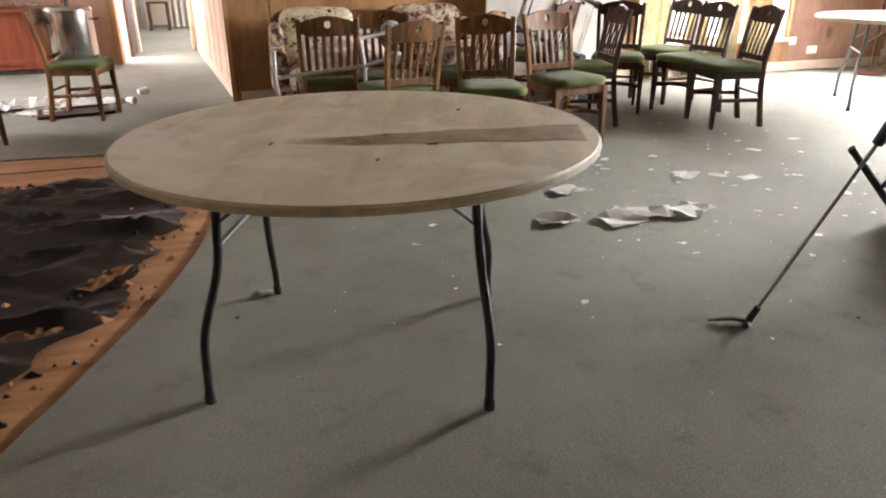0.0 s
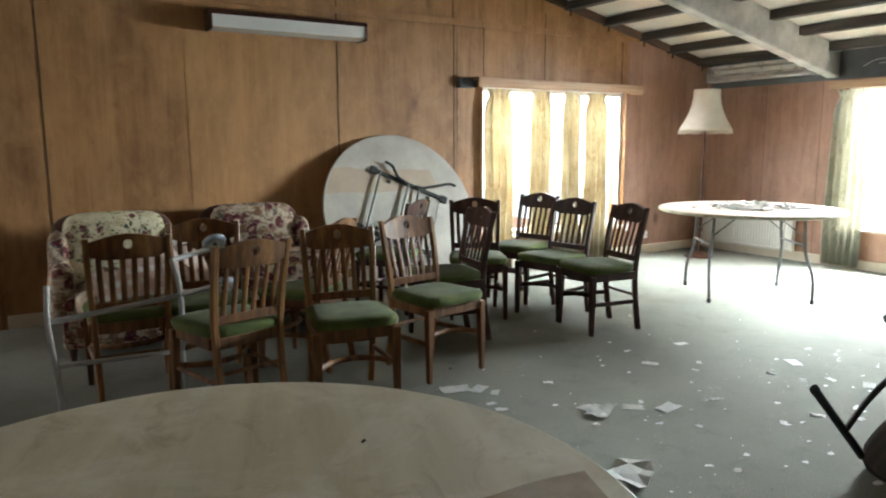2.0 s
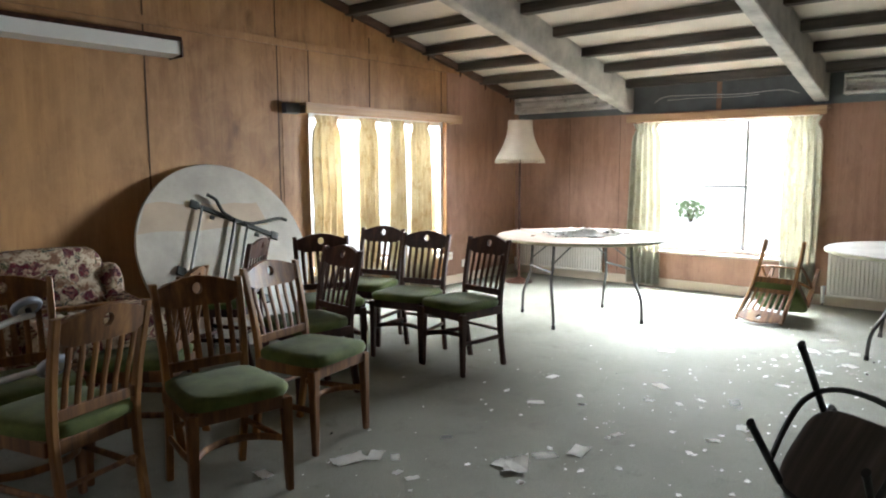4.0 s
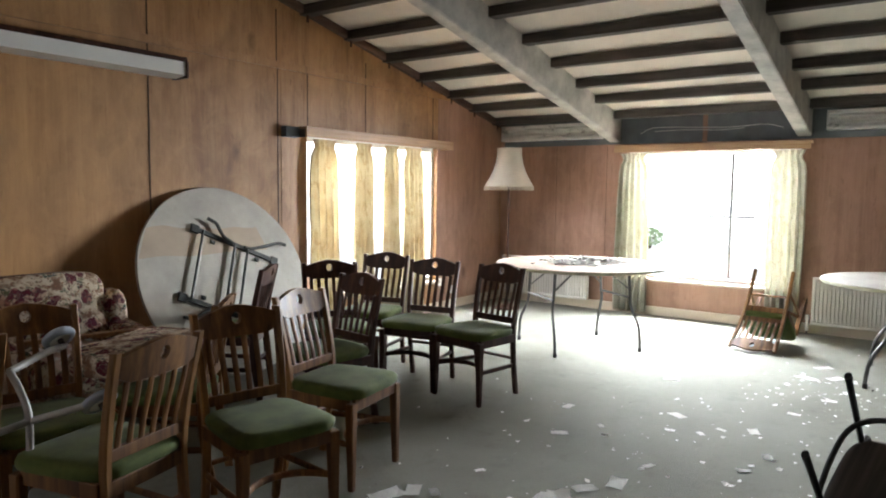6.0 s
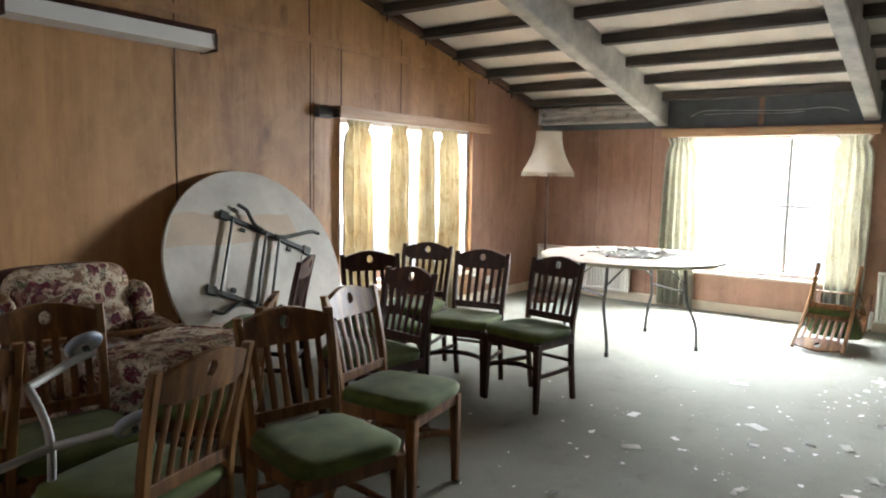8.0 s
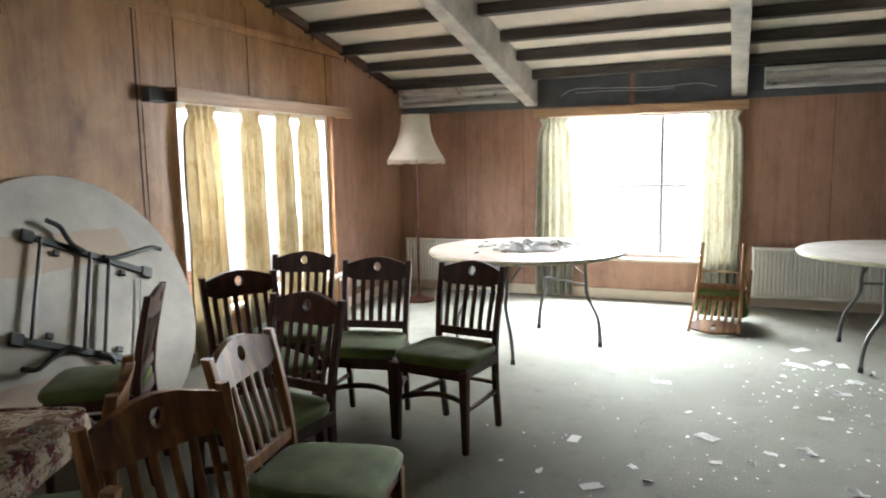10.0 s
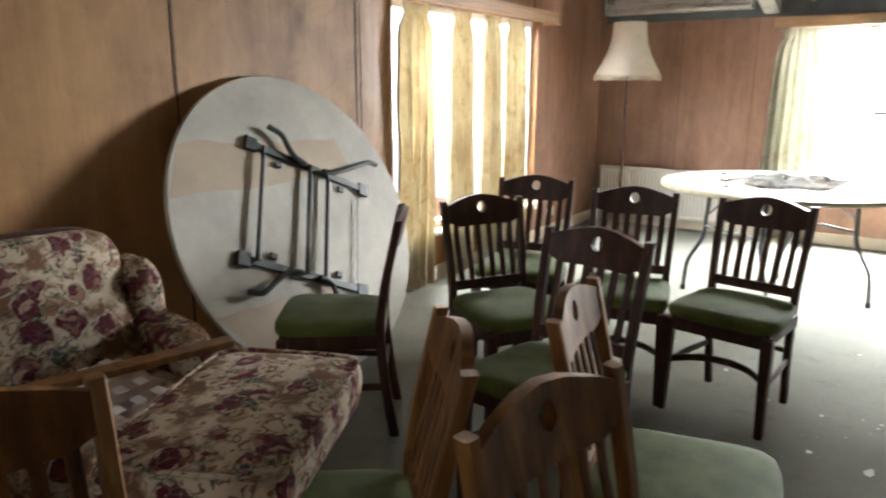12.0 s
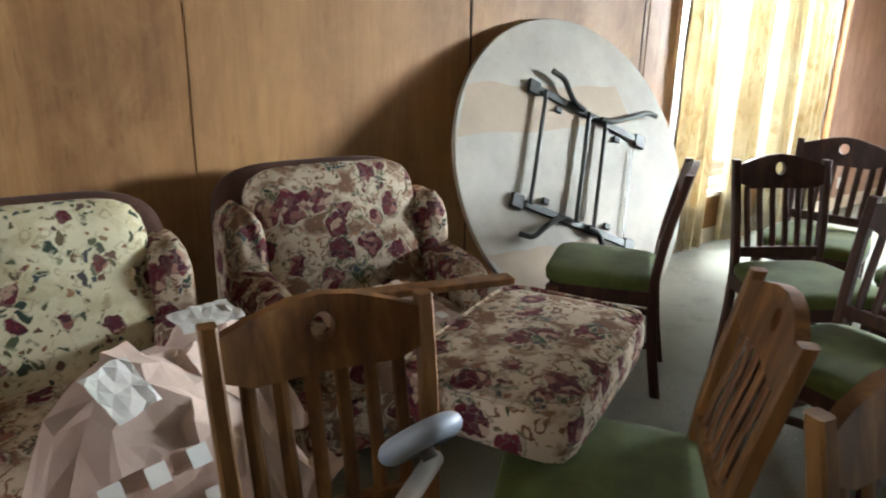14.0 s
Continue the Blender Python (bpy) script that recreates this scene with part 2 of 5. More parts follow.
M_PLY = plywood_wall("plywood_panel", (0.187, 0.086, 0.032), (0.335, 0.172, 0.068), (0.455, 0.262, 0.112), (0.122, 0.056, 0.025))
M_PLY_RED = plywood_wall("reddish_panel", (0.19, 0.1, 0.065), (0.3, 0.165, 0.11), (0.38, 0.225, 0.155), (0.18, 0.1, 0.07))
M_PINE = wood("pale_trim_wood", (0.3, 0.17, 0.08), (0.46, 0.28, 0.14), (0.58, 0.38, 0.2), 1.0, 0.5)
M_PINE_H = wood("pale_board_wood", (0.27, 0.16, 0.085), (0.4, 0.255, 0.14), (0.5, 0.34, 0.19), 1.0, 0.5, grain=(1.5, 1.5, 40))
M_GROOVE = plain("groove_shadow_gap", (0.05, 0.025, 0.012), 0.9)
M_CARPET = carpet_material()
M_CHAIR = wood("dark_chair_wood", (0.022, 0.008, 0.005), (0.05, 0.018, 0.01), (0.1, 0.04, 0.02), 1.0, 0.48, stain=0.3)
# lighter copy of the chair wood, with the warm light put into its colour
M_CHAIR_WARM = wood("lit_chair_wood", (0.05, 0.02, 0.0075), (0.15, 0.066, 0.019), (0.3, 0.148, 0.043), 1.0, 0.5, stain=0.3)
# post wood lightened for worn edges and for the orange light on them
M_POST_WARM = wood("worn_lit_chair_post", (0.08, 0.035, 0.012), (0.2, 0.095, 0.028), (0.35, 0.18, 0.055), 1.0, 0.45, stain=0.45)
M_VELVET = velvet("green_velvet", (0.046, 0.064, 0.017), (0.114, 0.14, 0.039))


def dusty_ply(name):
    """Pale plywood under plaster dust, with smears, drips and scuffs."""
    m, t, b = material(name, 0.6, 0.0, 0.3)
    v = coords(t)
    c = ramp(t, noise_of(t, coords(t, (7, 0.9, 7)), 1.2, 7, 0.6, 0.3), ((0.3, (0.46, 0.395, 0.26)), (0.55, (0.58, 0.515, 0.36)), (0.75, (0.67, 0.6, 0.45))))
    c = blend(t, ramp(t, noise_of(t, v, 3.2, 7, 0.7, 0.6), ((0.46, (0, 0, 0)), (0.6, (0.8,) * 3))), c, (0.68, 0.63, 0.5))
    c = blend(t, ramp(t, noise_of(t, coords(t, (1.0, 0.5, 1)), 7, 6, 0.7, 1.0), ((0.58, (0, 0, 0)), (0.72, (0.6,) * 3))), c, (0.3, 0.22, 0.13))
    c = blend(t, ramp(t, noise_of(t, v, 38, 4, 0.6), ((0.62, (0, 0, 0)), (0.72, (0.5,) * 3))), c, (0.6, 0.57, 0.5))
    t.links.new(c, b.inputs["Base Color"])
    bump(t, b, noise_of(t, v, 60, 4, 0.6), 0.12, 0.003)
    return m


def soaked_stain(name):
    """A thin soaked mark whose edges fade and break up."""
    m, t, b = material(name, 0.5, 0.0, 0.3)
    v = coords(t)
    c = ramp(t, noise_of(t, v, 8, 6, 0.65), ((0.3, (0.3, 0.215, 0.125)), (0.7, (0.43, 0.33, 0.215))))
    t.links.new(c, b.inputs["Base Color"])
    sep = t.nodes.new("ShaderNodeSeparateXYZ")
    t.links.new(v, sep.inputs[0])
    fade = node(t, "ShaderNodeMapRange")
    for key, value in (("From Min", -0.26), ("From Max", 0.3), ("To Min", -0.25), ("To Max", 0.75)):
        fade.inputs[key].default_value = value
    t.links.new(sep.outputs["X"], fade.inputs["Value"])
    add = t.nodes.new("ShaderNodeMath")
    add.operation = "ADD"
    t.links.new(fade.outputs["Result"], add.inputs[0])
    t.links.new(ramp(t, noise_of(t, v, 9, 6, 0.7), ((0.35, (0.0,) * 3), (0.65, (0.35,) * 3))), add.inputs[1])
    add.use_clamp = True
    tr = t.nodes.new("ShaderNodeBsdfTransparent")
    mx = t.nodes.new("ShaderNodeMixShader")
    t.links.new(add.outputs[0], mx.inputs[0])
    t.links.new(tr.outputs[0], mx.inputs[1])
    t.links.new(b.outputs[0], mx.inputs[2])
    t.links.new(mx.outputs[0], t.nodes["Material Output"].inputs["Surface"])
    return m


M_TABLE = dusty_ply("dusty_plywood_tabletop")
M_TABLE_PINK = wood("pale_tabletop", (0.42, 0.31, 0.24), (0.56, 0.44, 0.36), (0.66, 0.55, 0.46), 0.6, 0.5, stain=0.2, grain=(9, 1.1, 9))
M_TABLE_UNDER = plain("table_underside_paint", (0.44, 0.41, 0.35), 0.75, 0.0, 0.32, 3.0)
M_TAN = plain("tan_water_mark", (0.42, 0.335, 0.245), 0.8, 0.0, 0.2, 4)
M_TABLE_STAIN = soaked_stain("wet_stain_on_ply")
M_TABLE_EDGE = plain("table_edge_band", (0.6, 0.57, 0.38), 0.6, 0.0, 0.4, 14)
M_STEEL_DARK = plain("dark_green_steel", (0.035, 0.038, 0.035), 0.45, 0.5, 0.4, 20)
M_STEEL = plain("grey_steel_tube", (0.13, 0.13, 0.13), 0.42, 0.7, 0.3, 20)
M_ALU = plain("aluminium_tube", (0.42, 0.41, 0.38), 0.6, 0.3, 0.25, 20)
M_CHROME = plain("bright_reflector", (0.72, 0.72, 0.7), 0.22, 1.0, 0.15, 5, 0.0)
# bright metal whose reflected daylight is put into a pale base colour
M_REFLECTOR = plain("reflector_sheen_paint", (0.82, 0.81, 0.77), 0.3, 0.25, 0.25, 6, 0.0)
M_FLORAL = floral("floral_tapestry", (0.5, 0.415, 0.305), (0.16, 0.09, 0.055), 0.42, 0.74, 1.0)
M_FLORAL_PALE = floral("pale_floral_tapestry", (0.58, 0.54, 0.37), (0.47, 0.42, 0.26), 0.25, 0.3, 0.4)
M_CURTAIN = cloth("yellow_curtain", (0.5, 0.46, 0.35), (0.36, 0.3, 0.2), (0.28, 0.21, 0.11), True, 0.09)
M_CURTAIN_PALE = cloth("cream_curtain", (0.45, 0.44, 0.37), (0.35, 0.34, 0.27), (0.27, 0.25, 0.17), True, 0.03, (1.0, 0.95, 0.78))
M_CURTAIN_WHITE = cloth("white_curtain", (0.75, 0.72, 0.68), (0.6, 0.57, 0.53), (0.7, 0.7, 0.7), False)
M_SHADE = cloth("cream_lampshade", (0.72, 0.66, 0.55), (0.6, 0.53, 0.43), (0.6, 0.5, 0.4), False, 0.3)
M_RADIATOR = plain("radiator_paint", (0.68, 0.66, 0.6), 0.4, 0.0, 0.1, 3)
M_SKIRT = plain("cream_gloss_paint", (0.58, 0.5, 0.38), 0.4, 0.0, 0.15, 4)
M_WHITE = plain("white_frame_paint", (0.75, 0.74, 0.7), 0.45, 0.0, 0.1, 5)
M_BEAM = plain("dirty_whitewashed_beam", (0.54, 0.53, 0.48), 0.8, 0.0, 0.45, 4.5, 0.4)
M_PURLIN = wood("dark_purlin", (0.034, 0.029, 0.025), (0.068, 0.058, 0.051), (0.115, 0.098, 0.085), 1.0, 0.7, grain=(14, 0.8, 14))
M_PLATE = wood("dark_wall_plate", (0.06, 0.034, 0.024), (0.11, 0.066, 0.046), (0.17, 0.105, 0.075), 1.0, 0.6, grain=(0.8, 14, 14))
M_BOARD = plain("pale_ceiling_board", (0.8, 0.74, 0.65), 0.85, 0.0, 0.16, 2.5)
M_FRIEZE = plain("blue_grey_frieze", (0.11, 0.125, 0.13), 0.6, 0.0, 0.35, 5)
M_PAPER = plain("torn_paper", (0.74, 0.73, 0.69), 0.9, 0.0, 0.12, 10)
M_BLACK = plain("black_plastic", (0.018, 0.018, 0.018), 0.5, 0.0, 0.3, 14)
M_BROWN_CLOTH = velvet("dark_brown_upholstery", (0.04, 0.018, 0.012), (0.085, 0.04, 0.026))
M_BLACK_CLOTH = velvet("black_upholstery", (0.016, 0.015, 0.014), (0.035, 0.032, 0.03))
M_LENS = plain("milky_diffuser", (0.7, 0.7, 0.66), 0.35, 0.0, 0.1, 3)
M_PINKBAG = cloth("pink_plastic_sheet", (0.7, 0.56, 0.48), (0.58, 0.44, 0.36), (0.5, 0.4, 0.4), False, 0.3)
# white bars seen against glare: their backlit grey is put into the paint
M_BAR = plain("backlit_bar_paint", (0.42, 0.42, 0.41), 0.6, 0.0, 0.2, 5)
M_GLASS = glass_material()
M_RED = wood("red_brown_counter", (0.16, 0.035, 0.016), (0.27, 0.07, 0.03), (0.36, 0.11, 0.055), 1.0, 0.4)
M_PINKWALL = plywood_wall("pinkish_panel", (0.42, 0.27, 0.18), (0.56, 0.38, 0.27), (0.66, 0.47, 0.35), (0.4, 0.25, 0.17))
M_CREAM = plain("cream_wall_paint", (0.62, 0.55, 0.43), 0.7, 0.0, 0.12, 2)
M_PLYFLOOR = wood("bare_ply_floor", (0.17, 0.075, 0.03), (0.38, 0.19, 0.085), (0.52, 0.3, 0.16), 0.7, 0.75, stain=0.8, grain=(1.0, 8, 8))
M_TAR = plain("black_wet_membrane", (0.022, 0.0155, 0.012), 0.5, 0.0, 0.6, 3.0, 0.9)
M_TAR.node_tree.nodes["Principled BSDF"].inputs["Specular IOR Level"].default_value = 0.22
# ground outside: the overexposed glare is put into a near-white colour
M_GRASS = plain("glare_white_ground", (0.85, 0.85, 0.82), 0.95, 0.0, 0.15, 3)
M_SKYGLOW = bpy.data.materials.new("overcast_sky_glow")
M_SKYGLOW.use_nodes = True
for n in list(M_SKYGLOW.node_tree.nodes):
    if n.type == "BSDF_PRINCIPLED":
        M_SKYGLOW.node_tree.nodes.remove(n)
glow = M_SKYGLOW.node_tree.nodes.new("ShaderNodeEmission")
glow.inputs["Color"].default_value, glow.inputs["Strength"].default_value = (0.97, 0.99, 1.0, 1), 2.6
M_SKYGLOW.node_tree.links.new(glow.outputs[0], M_SKYGLOW.node_tree.nodes["Material Output"].inputs["Surface"])
M_LEAF = plain("hedge_leaf", (0.4, 0.55, 0.3), 0.6, 0.0, 0.5, 9)
M_BARK = plain("bark", (0.1, 0.075, 0.05), 0.9, 0.0, 0.4, 9)


# ---- shape helpers ----
def mesh_of(name, bm, mat, smooth=False):
    me = bpy.data.meshes.new(name)
    bmesh.ops.recalc_face_normals(bm, faces=bm.faces)
    bm.to_mesh(me)
    bm.free()
    for m in mat if isinstance(mat, (list, tuple)) else [mat]:
        me.materials.append(m)
    if smooth:
        me.polygons.foreach_set("use_smooth", [True] * len(me.polygons))
        me.set_sharp_from_angle(angle=radians(40))
    return me


def part(name, bm, mat, parent=None, label="", smooth=False):
    ob = new(name, mesh_of(name, bm, mat, smooth))
    if parent is not None:
        ob.parent = parent
    if label:
        ob["label"] = label
    return ob


def thing(name, label, category, group="", m=None):
    ob = tagged(new(name), label, category, group)
    if m is not None:
        ob.matrix_basis = m
    return ob


def structure(name, bm, mat, label="", category="", smooth=False):
    return tagged(part(name, bm, mat, None, "", smooth), label, category, kind="structure")


def box(bm, a, b, bevel=0.0, m=None):
    """A box between two corners, its edges rounded by bevel."""
    cx, size = [(p + q) / 2 for p, q in zip(a, b)], [abs(q - p) for p, q in zip(a, b)]
    mat = Matrix.Translation(cx) @ Matrix.Diagonal((*size, 1))
    r = bmesh.ops.create_cube(bm, size=1, matrix=m @ mat if m else mat)
    if bevel:
        edges = {e for v in r["verts"] for e in v.link_edges}
        bmesh.ops.bevel(bm, geom=list(edges), offset=bevel, segments=2, affect="EDGES", profile=0.6)
    return bm


def boxed(a, b, bevel=0.0, m=None):
    return box(bmesh.new(), a, b, bevel, m)


def tube(bm, points, radius, sides=8, cap=True, squash=None):
    """A round bar along points; radius may be one value or one for each point."""
    pts = [Vector(p) for p in points]
    radii = radius if isinstance(radius, (list, tuple)) else [radius] * len(pts)
    rings, up = [], None
    for i, p in enumerate(pts):
        d = (pts[min(i + 1, len(pts) - 1)] - pts[max(i - 1, 0)]).normalized()
        if up is None:
            up = Vector((0, 0, 1)) if abs(d.z) < 0.9 else Vector((1, 0, 0))
        s = d.cross(up).normalized()
        up = s.cross(d).normalized()
        a, b = (squash or (1, 1))
        rings.append([bm.verts.new(p + radii[i] * (a * math.cos(2 * math.pi * k / sides) * s + b * math.sin(2 * math.pi * k / sides) * up)) for k in range(sides)])
    for r0, r1 in zip(rings, rings[1:]):
        for k in range(sides):
            bm.faces.new((r0[k], r0[(k + 1) % sides], r1[(k + 1) % sides], r1[k]))
    if cap:
        bm.faces.new(list(reversed(rings[0])))
        bm.faces.new(rings[-1])
    return bm


def tubed(points, radius, sides=8, squash=None):
    return tube(bmesh.new(), points, radius, sides, True, squash)


def curve_through(points, steps=5):
    """A smooth line through points."""
    p = [Vector(q) for q in points]
    p = [2 * p[0] - p[1]] + p + [2 * p[-1] - p[-2]]
    out = []
    for a, b, c, d in zip(p, p[1:], p[2:], p[3:]):
        for k in range(steps):
            u = k / steps
            out.append(0.5 * ((2 * b) + (c - a) * u + (2 * a - 5 * b + 4 * c - d) * u * u + (3 * b - a - 3 * c + d) * u ** 3))
    return out + [p[-2]]


def lathe(profile, sides=28):
    """A turned shape about z from (radius, height) pairs."""
    bm = bmesh.new()
    rings = []
    for r, z in profile:
        rings.append([bm.verts.new((r * math.cos(2 * math.pi * k / sides), r * math.sin(2 * math.pi * k / sides), z)) for k in range(sides)])
    for a, b in zip(rings, rings[1:]):
        for k in range(sides):
            bm.faces.new((a[k], a[(k + 1) % sides], b[(k + 1) % sides], b[k]))
    return bm


def prism(outline, z0, z1, m=None):
    """A straight solid from an outline in x, y."""
    bm = bmesh.new()
    lo = [bm.verts.new((x, y, z0)) for x, y in outline]
    hi = [bm.verts.new((x, y, z1)) for x, y in outline]
    bm.faces.new(list(reversed(lo)))
    bm.faces.new(hi)
    for i in range(len(lo)):
        j = (i + 1) % len(lo)
        bm.faces.new((lo[i], lo[j], hi[j], hi[i]))
    if m:
        bmesh.ops.transform(bm, matrix=m, verts=bm.verts)
    return bm


def pillow(w, d, h, n=14, power=5.0, sag=0.0, seed=0):
    """A padded block: superellipse plan, domed top, flat under side, from z 0 to h."""
    bm = bmesh.new()
    rings = []
    for zi, (inset, z) in enumerate(((0.03, 0.0), (0.0, 0.3), (0.0, 0.55), (0.02, 0.72), (0.07, 0.84), (0.2, 0.93), (0.45, 0.985), (0.75, 1.0))):
        ring = []
        for k in range(4 * n):
            a = 2 * math.pi * k / (4 * n)
            c, s = math.cos(a), math.sin(a)
            r = (abs(c) ** power + abs(s) ** power) ** (-1 / power)
            x, y = r * c * (1 - inset), r * s * (1 - inset)
            zz = z * h + sag * h * noise.noise((x * 1.7 + seed, y * 1.7, zi * 0.1)) * (z > 0.6)
            ring.append(bm.verts.new((x * w / 2, y * d / 2, zz)))
        rings.append(ring)
    for a, b in zip(rings, rings[1:]):
        for k in range(4 * n):
            bm.faces.new((a[k], a[(k + 1) % (4 * n)], b[(k + 1) % (4 * n)], b[k]))
    bm.faces.new(list(reversed(rings[0])))
    bm.faces.new(rings[-1])
    return bm


def moved(bm, m):
    bmesh.ops.transform(bm, matrix=m, verts=bm.verts)
    return bm


# ---- structure ----
X2, Y1 = 8.6, 8.7          # inner faces of the far window wall and the plywood wall
XW, YS = -3.6, -1.6        # plain walls that close the place
ROOF, PITCH = 2.262, 0.214   # height of the ceiling boards at the far wall and their slope
RIDGE = 1.0


def roof_z(x):
    return ROOF + (X2 - max(x, RIDGE)) * PITCH - max(0.0, RIDGE - x) * PITCH


floor = structure("floor", boxed((XW - 0.3, YS - 0.3, -0.25), (X2 + 0.25, 19.2, -0.012)), M_PLYFLOOR, "bare plywood subfloor", "floor")


def carpet_sheet():
    """The carpet, cut back with a ragged edge round the stripped patch by the table."""
    edge = [(0.06, 2.885), (0.4, 3.75), (0.53, 4.08), (0.68, 4.48), (0.82, 4.96), (0.9, 5.45), (0.93, 5.94), (0.88, 6.44), (0.66, 6.84), (0.2, 6.99), (-0.48, 7.05), (-2.0, 7.1), (XW, 7.12)]
    fine = []
    for (a, b), (c, d) in zip(edge, edge[1:]):
        n = max(2, int(math.hypot(c - a, d - b) / 0.08))
        for k in range(n):
            u = k / n
            j = 0.012 * noise.noise((a + u * (c - a), (b + u * (d - b)) * 3, 0.3)) + 0.006 * random.uniform(-1, 1)
            fine.append((a + u * (c - a) + j, b + u * (d - b) + j))
    fine.append(edge[-1])
    outline = [(XW, YS), (X2, YS), (X2, Y1), (1.1, Y1), (1.1, 19.0), (XW, 19.0)] + fine[::-1] + [(XW, 2.84)]
    return prism(outline, -0.011, 0.0)


structure("carpet", carpet_sheet(), M_CARPET, "worn grey-green carpet strewn with flakes", "carpet")


def wall_with_holes(along, at, thick, lo, hi, z0, z1, holes):
    """A wall along x or y at a plane, cut by holes (from, to, low, high)."""
    bm = bmesh.new()
    cuts = sorted({lo, hi, *[h[0] for h in holes], *[h[1] for h in holes]})
    for a, b in zip(cuts, cuts[1:]):
        mid = (a + b) / 2
        spans, z = [], z0
        for h in sorted((h for h in holes if h[0] <= mid <= h[1]), key=lambda h: h[2]):
            if h[2] > z:
                spans.append((z, h[2]))
            z = h[3]
        spans.append((z, z1))
        for c, d in spans:
            if d - c > 1e-4:
                p, q = ((a, at, c), (b, at + thick, d)) if along == "x" else ((at, a, c), (at + thick, b, d))
                box(bm, p, q)
    bmesh.ops.remove_doubles(bm, verts=bm.verts, dist=1e-5)
    return bm


W1 = (5.23, 7.2, 0.36, 1.86)
W2 = (5.2, 7.0, 0.42, 1.86)
# made-up opening out of view, added to let fill light in
W3_ADDED = (0.6, 2.2, 0.42, 1.86)
structure("wall_north", wall_with_holes("x", Y1, 0.22, 1.075, X2 + 0.25, 0, 4.1, [W1]), M_PLY, "warm plywood panelled wall with water stains", "wall")
structure("wall_east", wall_with_holes("y", X2, 0.25, YS, Y1, 0, 2.6, [W2, W3_ADDED]), M_PLY_RED, "reddish plywood panelled wall", "wall")
structure("wall_south", wall_with_holes("x", YS - 0.22, 0.22, XW, X2 + 0.25, 0, 4.1, []), M_PLY, "plywood panelled wall", "wall")
structure("wall_west", wall_with_holes("y", XW - 0.22, 0.22, YS, 19.2, 0, 4.1, [(7.5, 10.5, 0.8, 2.2)]), M_PINKWALL, "pinkish panelled wall", "wall")
SPLAY = Matrix.Translation((1.06, Y1 + 0.22, 0)) @ Matrix.Rotation(radians(6), 4, "Z") @ Matrix.Translation((-1.1, -Y1 - 0.22, 0))
structure("wall_corridor", moved(wall_with_holes("y", 1.1, 0.12, Y1 + 0.22, 13.4, 0, 4.1, [(11.2, 12.2, 2.46, 3.4)]), SPLAY), M_PINKWALL, "pale grooved panel wall of the corridor", "wall")
structure("wall_bar", wall_with_holes("x", 11.95, 0.12, XW, 1.1, 0, 4.1, [(-0.28, 1.1, 0, 2.12)]), M_PINKWALL, "pinkish wall with the corridor opening", "wall")
structure("wall_hall_side", wall_with_holes("y", -0.4, 0.12, 12.07, 13.35, 0, 2.4, [(12.2, 13.15, 0, 2.0)]), M_PINKWALL, "corridor side wall with a bright doorway", "wall")
structure("wall_lounge_front", wall_with_holes("x", 13.35, 0.12, -3.6, 2.5, 0, 2.4, [(-0.2, 0.52, 0, 2.0)]), M_CREAM, "cream wall with a doorway to the lounge", "wall")
structure("wall_lounge_back", boxed((-3.6, 18.6, 0), (2.5, 18.8, 2.4)), M_CREAM, "dim lounge wall", "wall")
structure("wall_lounge_side", wall_with_holes("y", 2.38, 0.12, 13.47, 18.6, 0, 2.4, [(14.6, 16.6, 0.6, 2.0)]), M_CREAM, "lounge side wall", "wall")
structure("ceiling_hall", boxed((-3.6, 12.07, 2.4), (2.5, 18.8, 2.5)), M_CREAM, "low flat corridor ceiling", "ceiling")
structure("corridor_floor", boxed((1.1, 8.92, -0.012), (2.5, 18.6, -0.002)), M_CARPET, "grey-green lounge carpet", "floor")


def roof_slab():
    bm = bmesh.new()

    def slab(y0, y1, xs):
        rows = [(x, roof_z(x)) for x in xs]
        lo = [[bm.verts.new((x, y, z)) for x, z in rows] for y in (y0, y1)]
        hi = [[bm.verts.new((x, y, z + 0.12)) for x, z in rows] for y in (y0, y1)]
        n = len(rows) - 1
        for k in range(n):
            bm.faces.new((lo[0][k], lo[0][k + 1], lo[1][k + 1], lo[1][k]))
            bm.faces.new((hi[0][k], hi[1][k], hi[1][k + 1], hi[0][k + 1]))
            for s in (0, 1):
                bm.faces.new((lo[s][k], lo[s][k + 1], hi[s][k + 1], hi[s][k]))
        for k in (0, n):
            bm.faces.new((lo[0][k], lo[1][k], hi[1][k], hi[0][k]))
    slab(YS - 0.3, 9.0, (XW - 0.3, RIDGE, X2 + 0.35))
    slab(9.0, 12.2, (XW - 0.3, RIDGE, 1.24))
    return bm


structure("ceiling", roof_slab(), M_BOARD, "pale boarded sloping ceiling", "ceiling")


def sloped_bar(x0, x1, y0, y1, low, high, edge=0.008):
    """A timber that runs down the slope; low and high are functions of x."""
    bm = bmesh.new()
    v = [bm.verts.new((x, y, f(x))) for x in (x0, x1) for y in (y0, y1) for f in (low, high)]
    for f in ((0, 1, 3, 2), (4, 6, 7, 5), (0, 4, 5, 1), (2, 3, 7, 6), (0, 2, 6, 4), (1, 5, 7, 3)):
        bm.faces.new([v[i] for i in f])
    bmesh.ops.bevel(bm, geom=bm.edges[:], offset=edge, segments=2, affect="EDGES")
    return bm


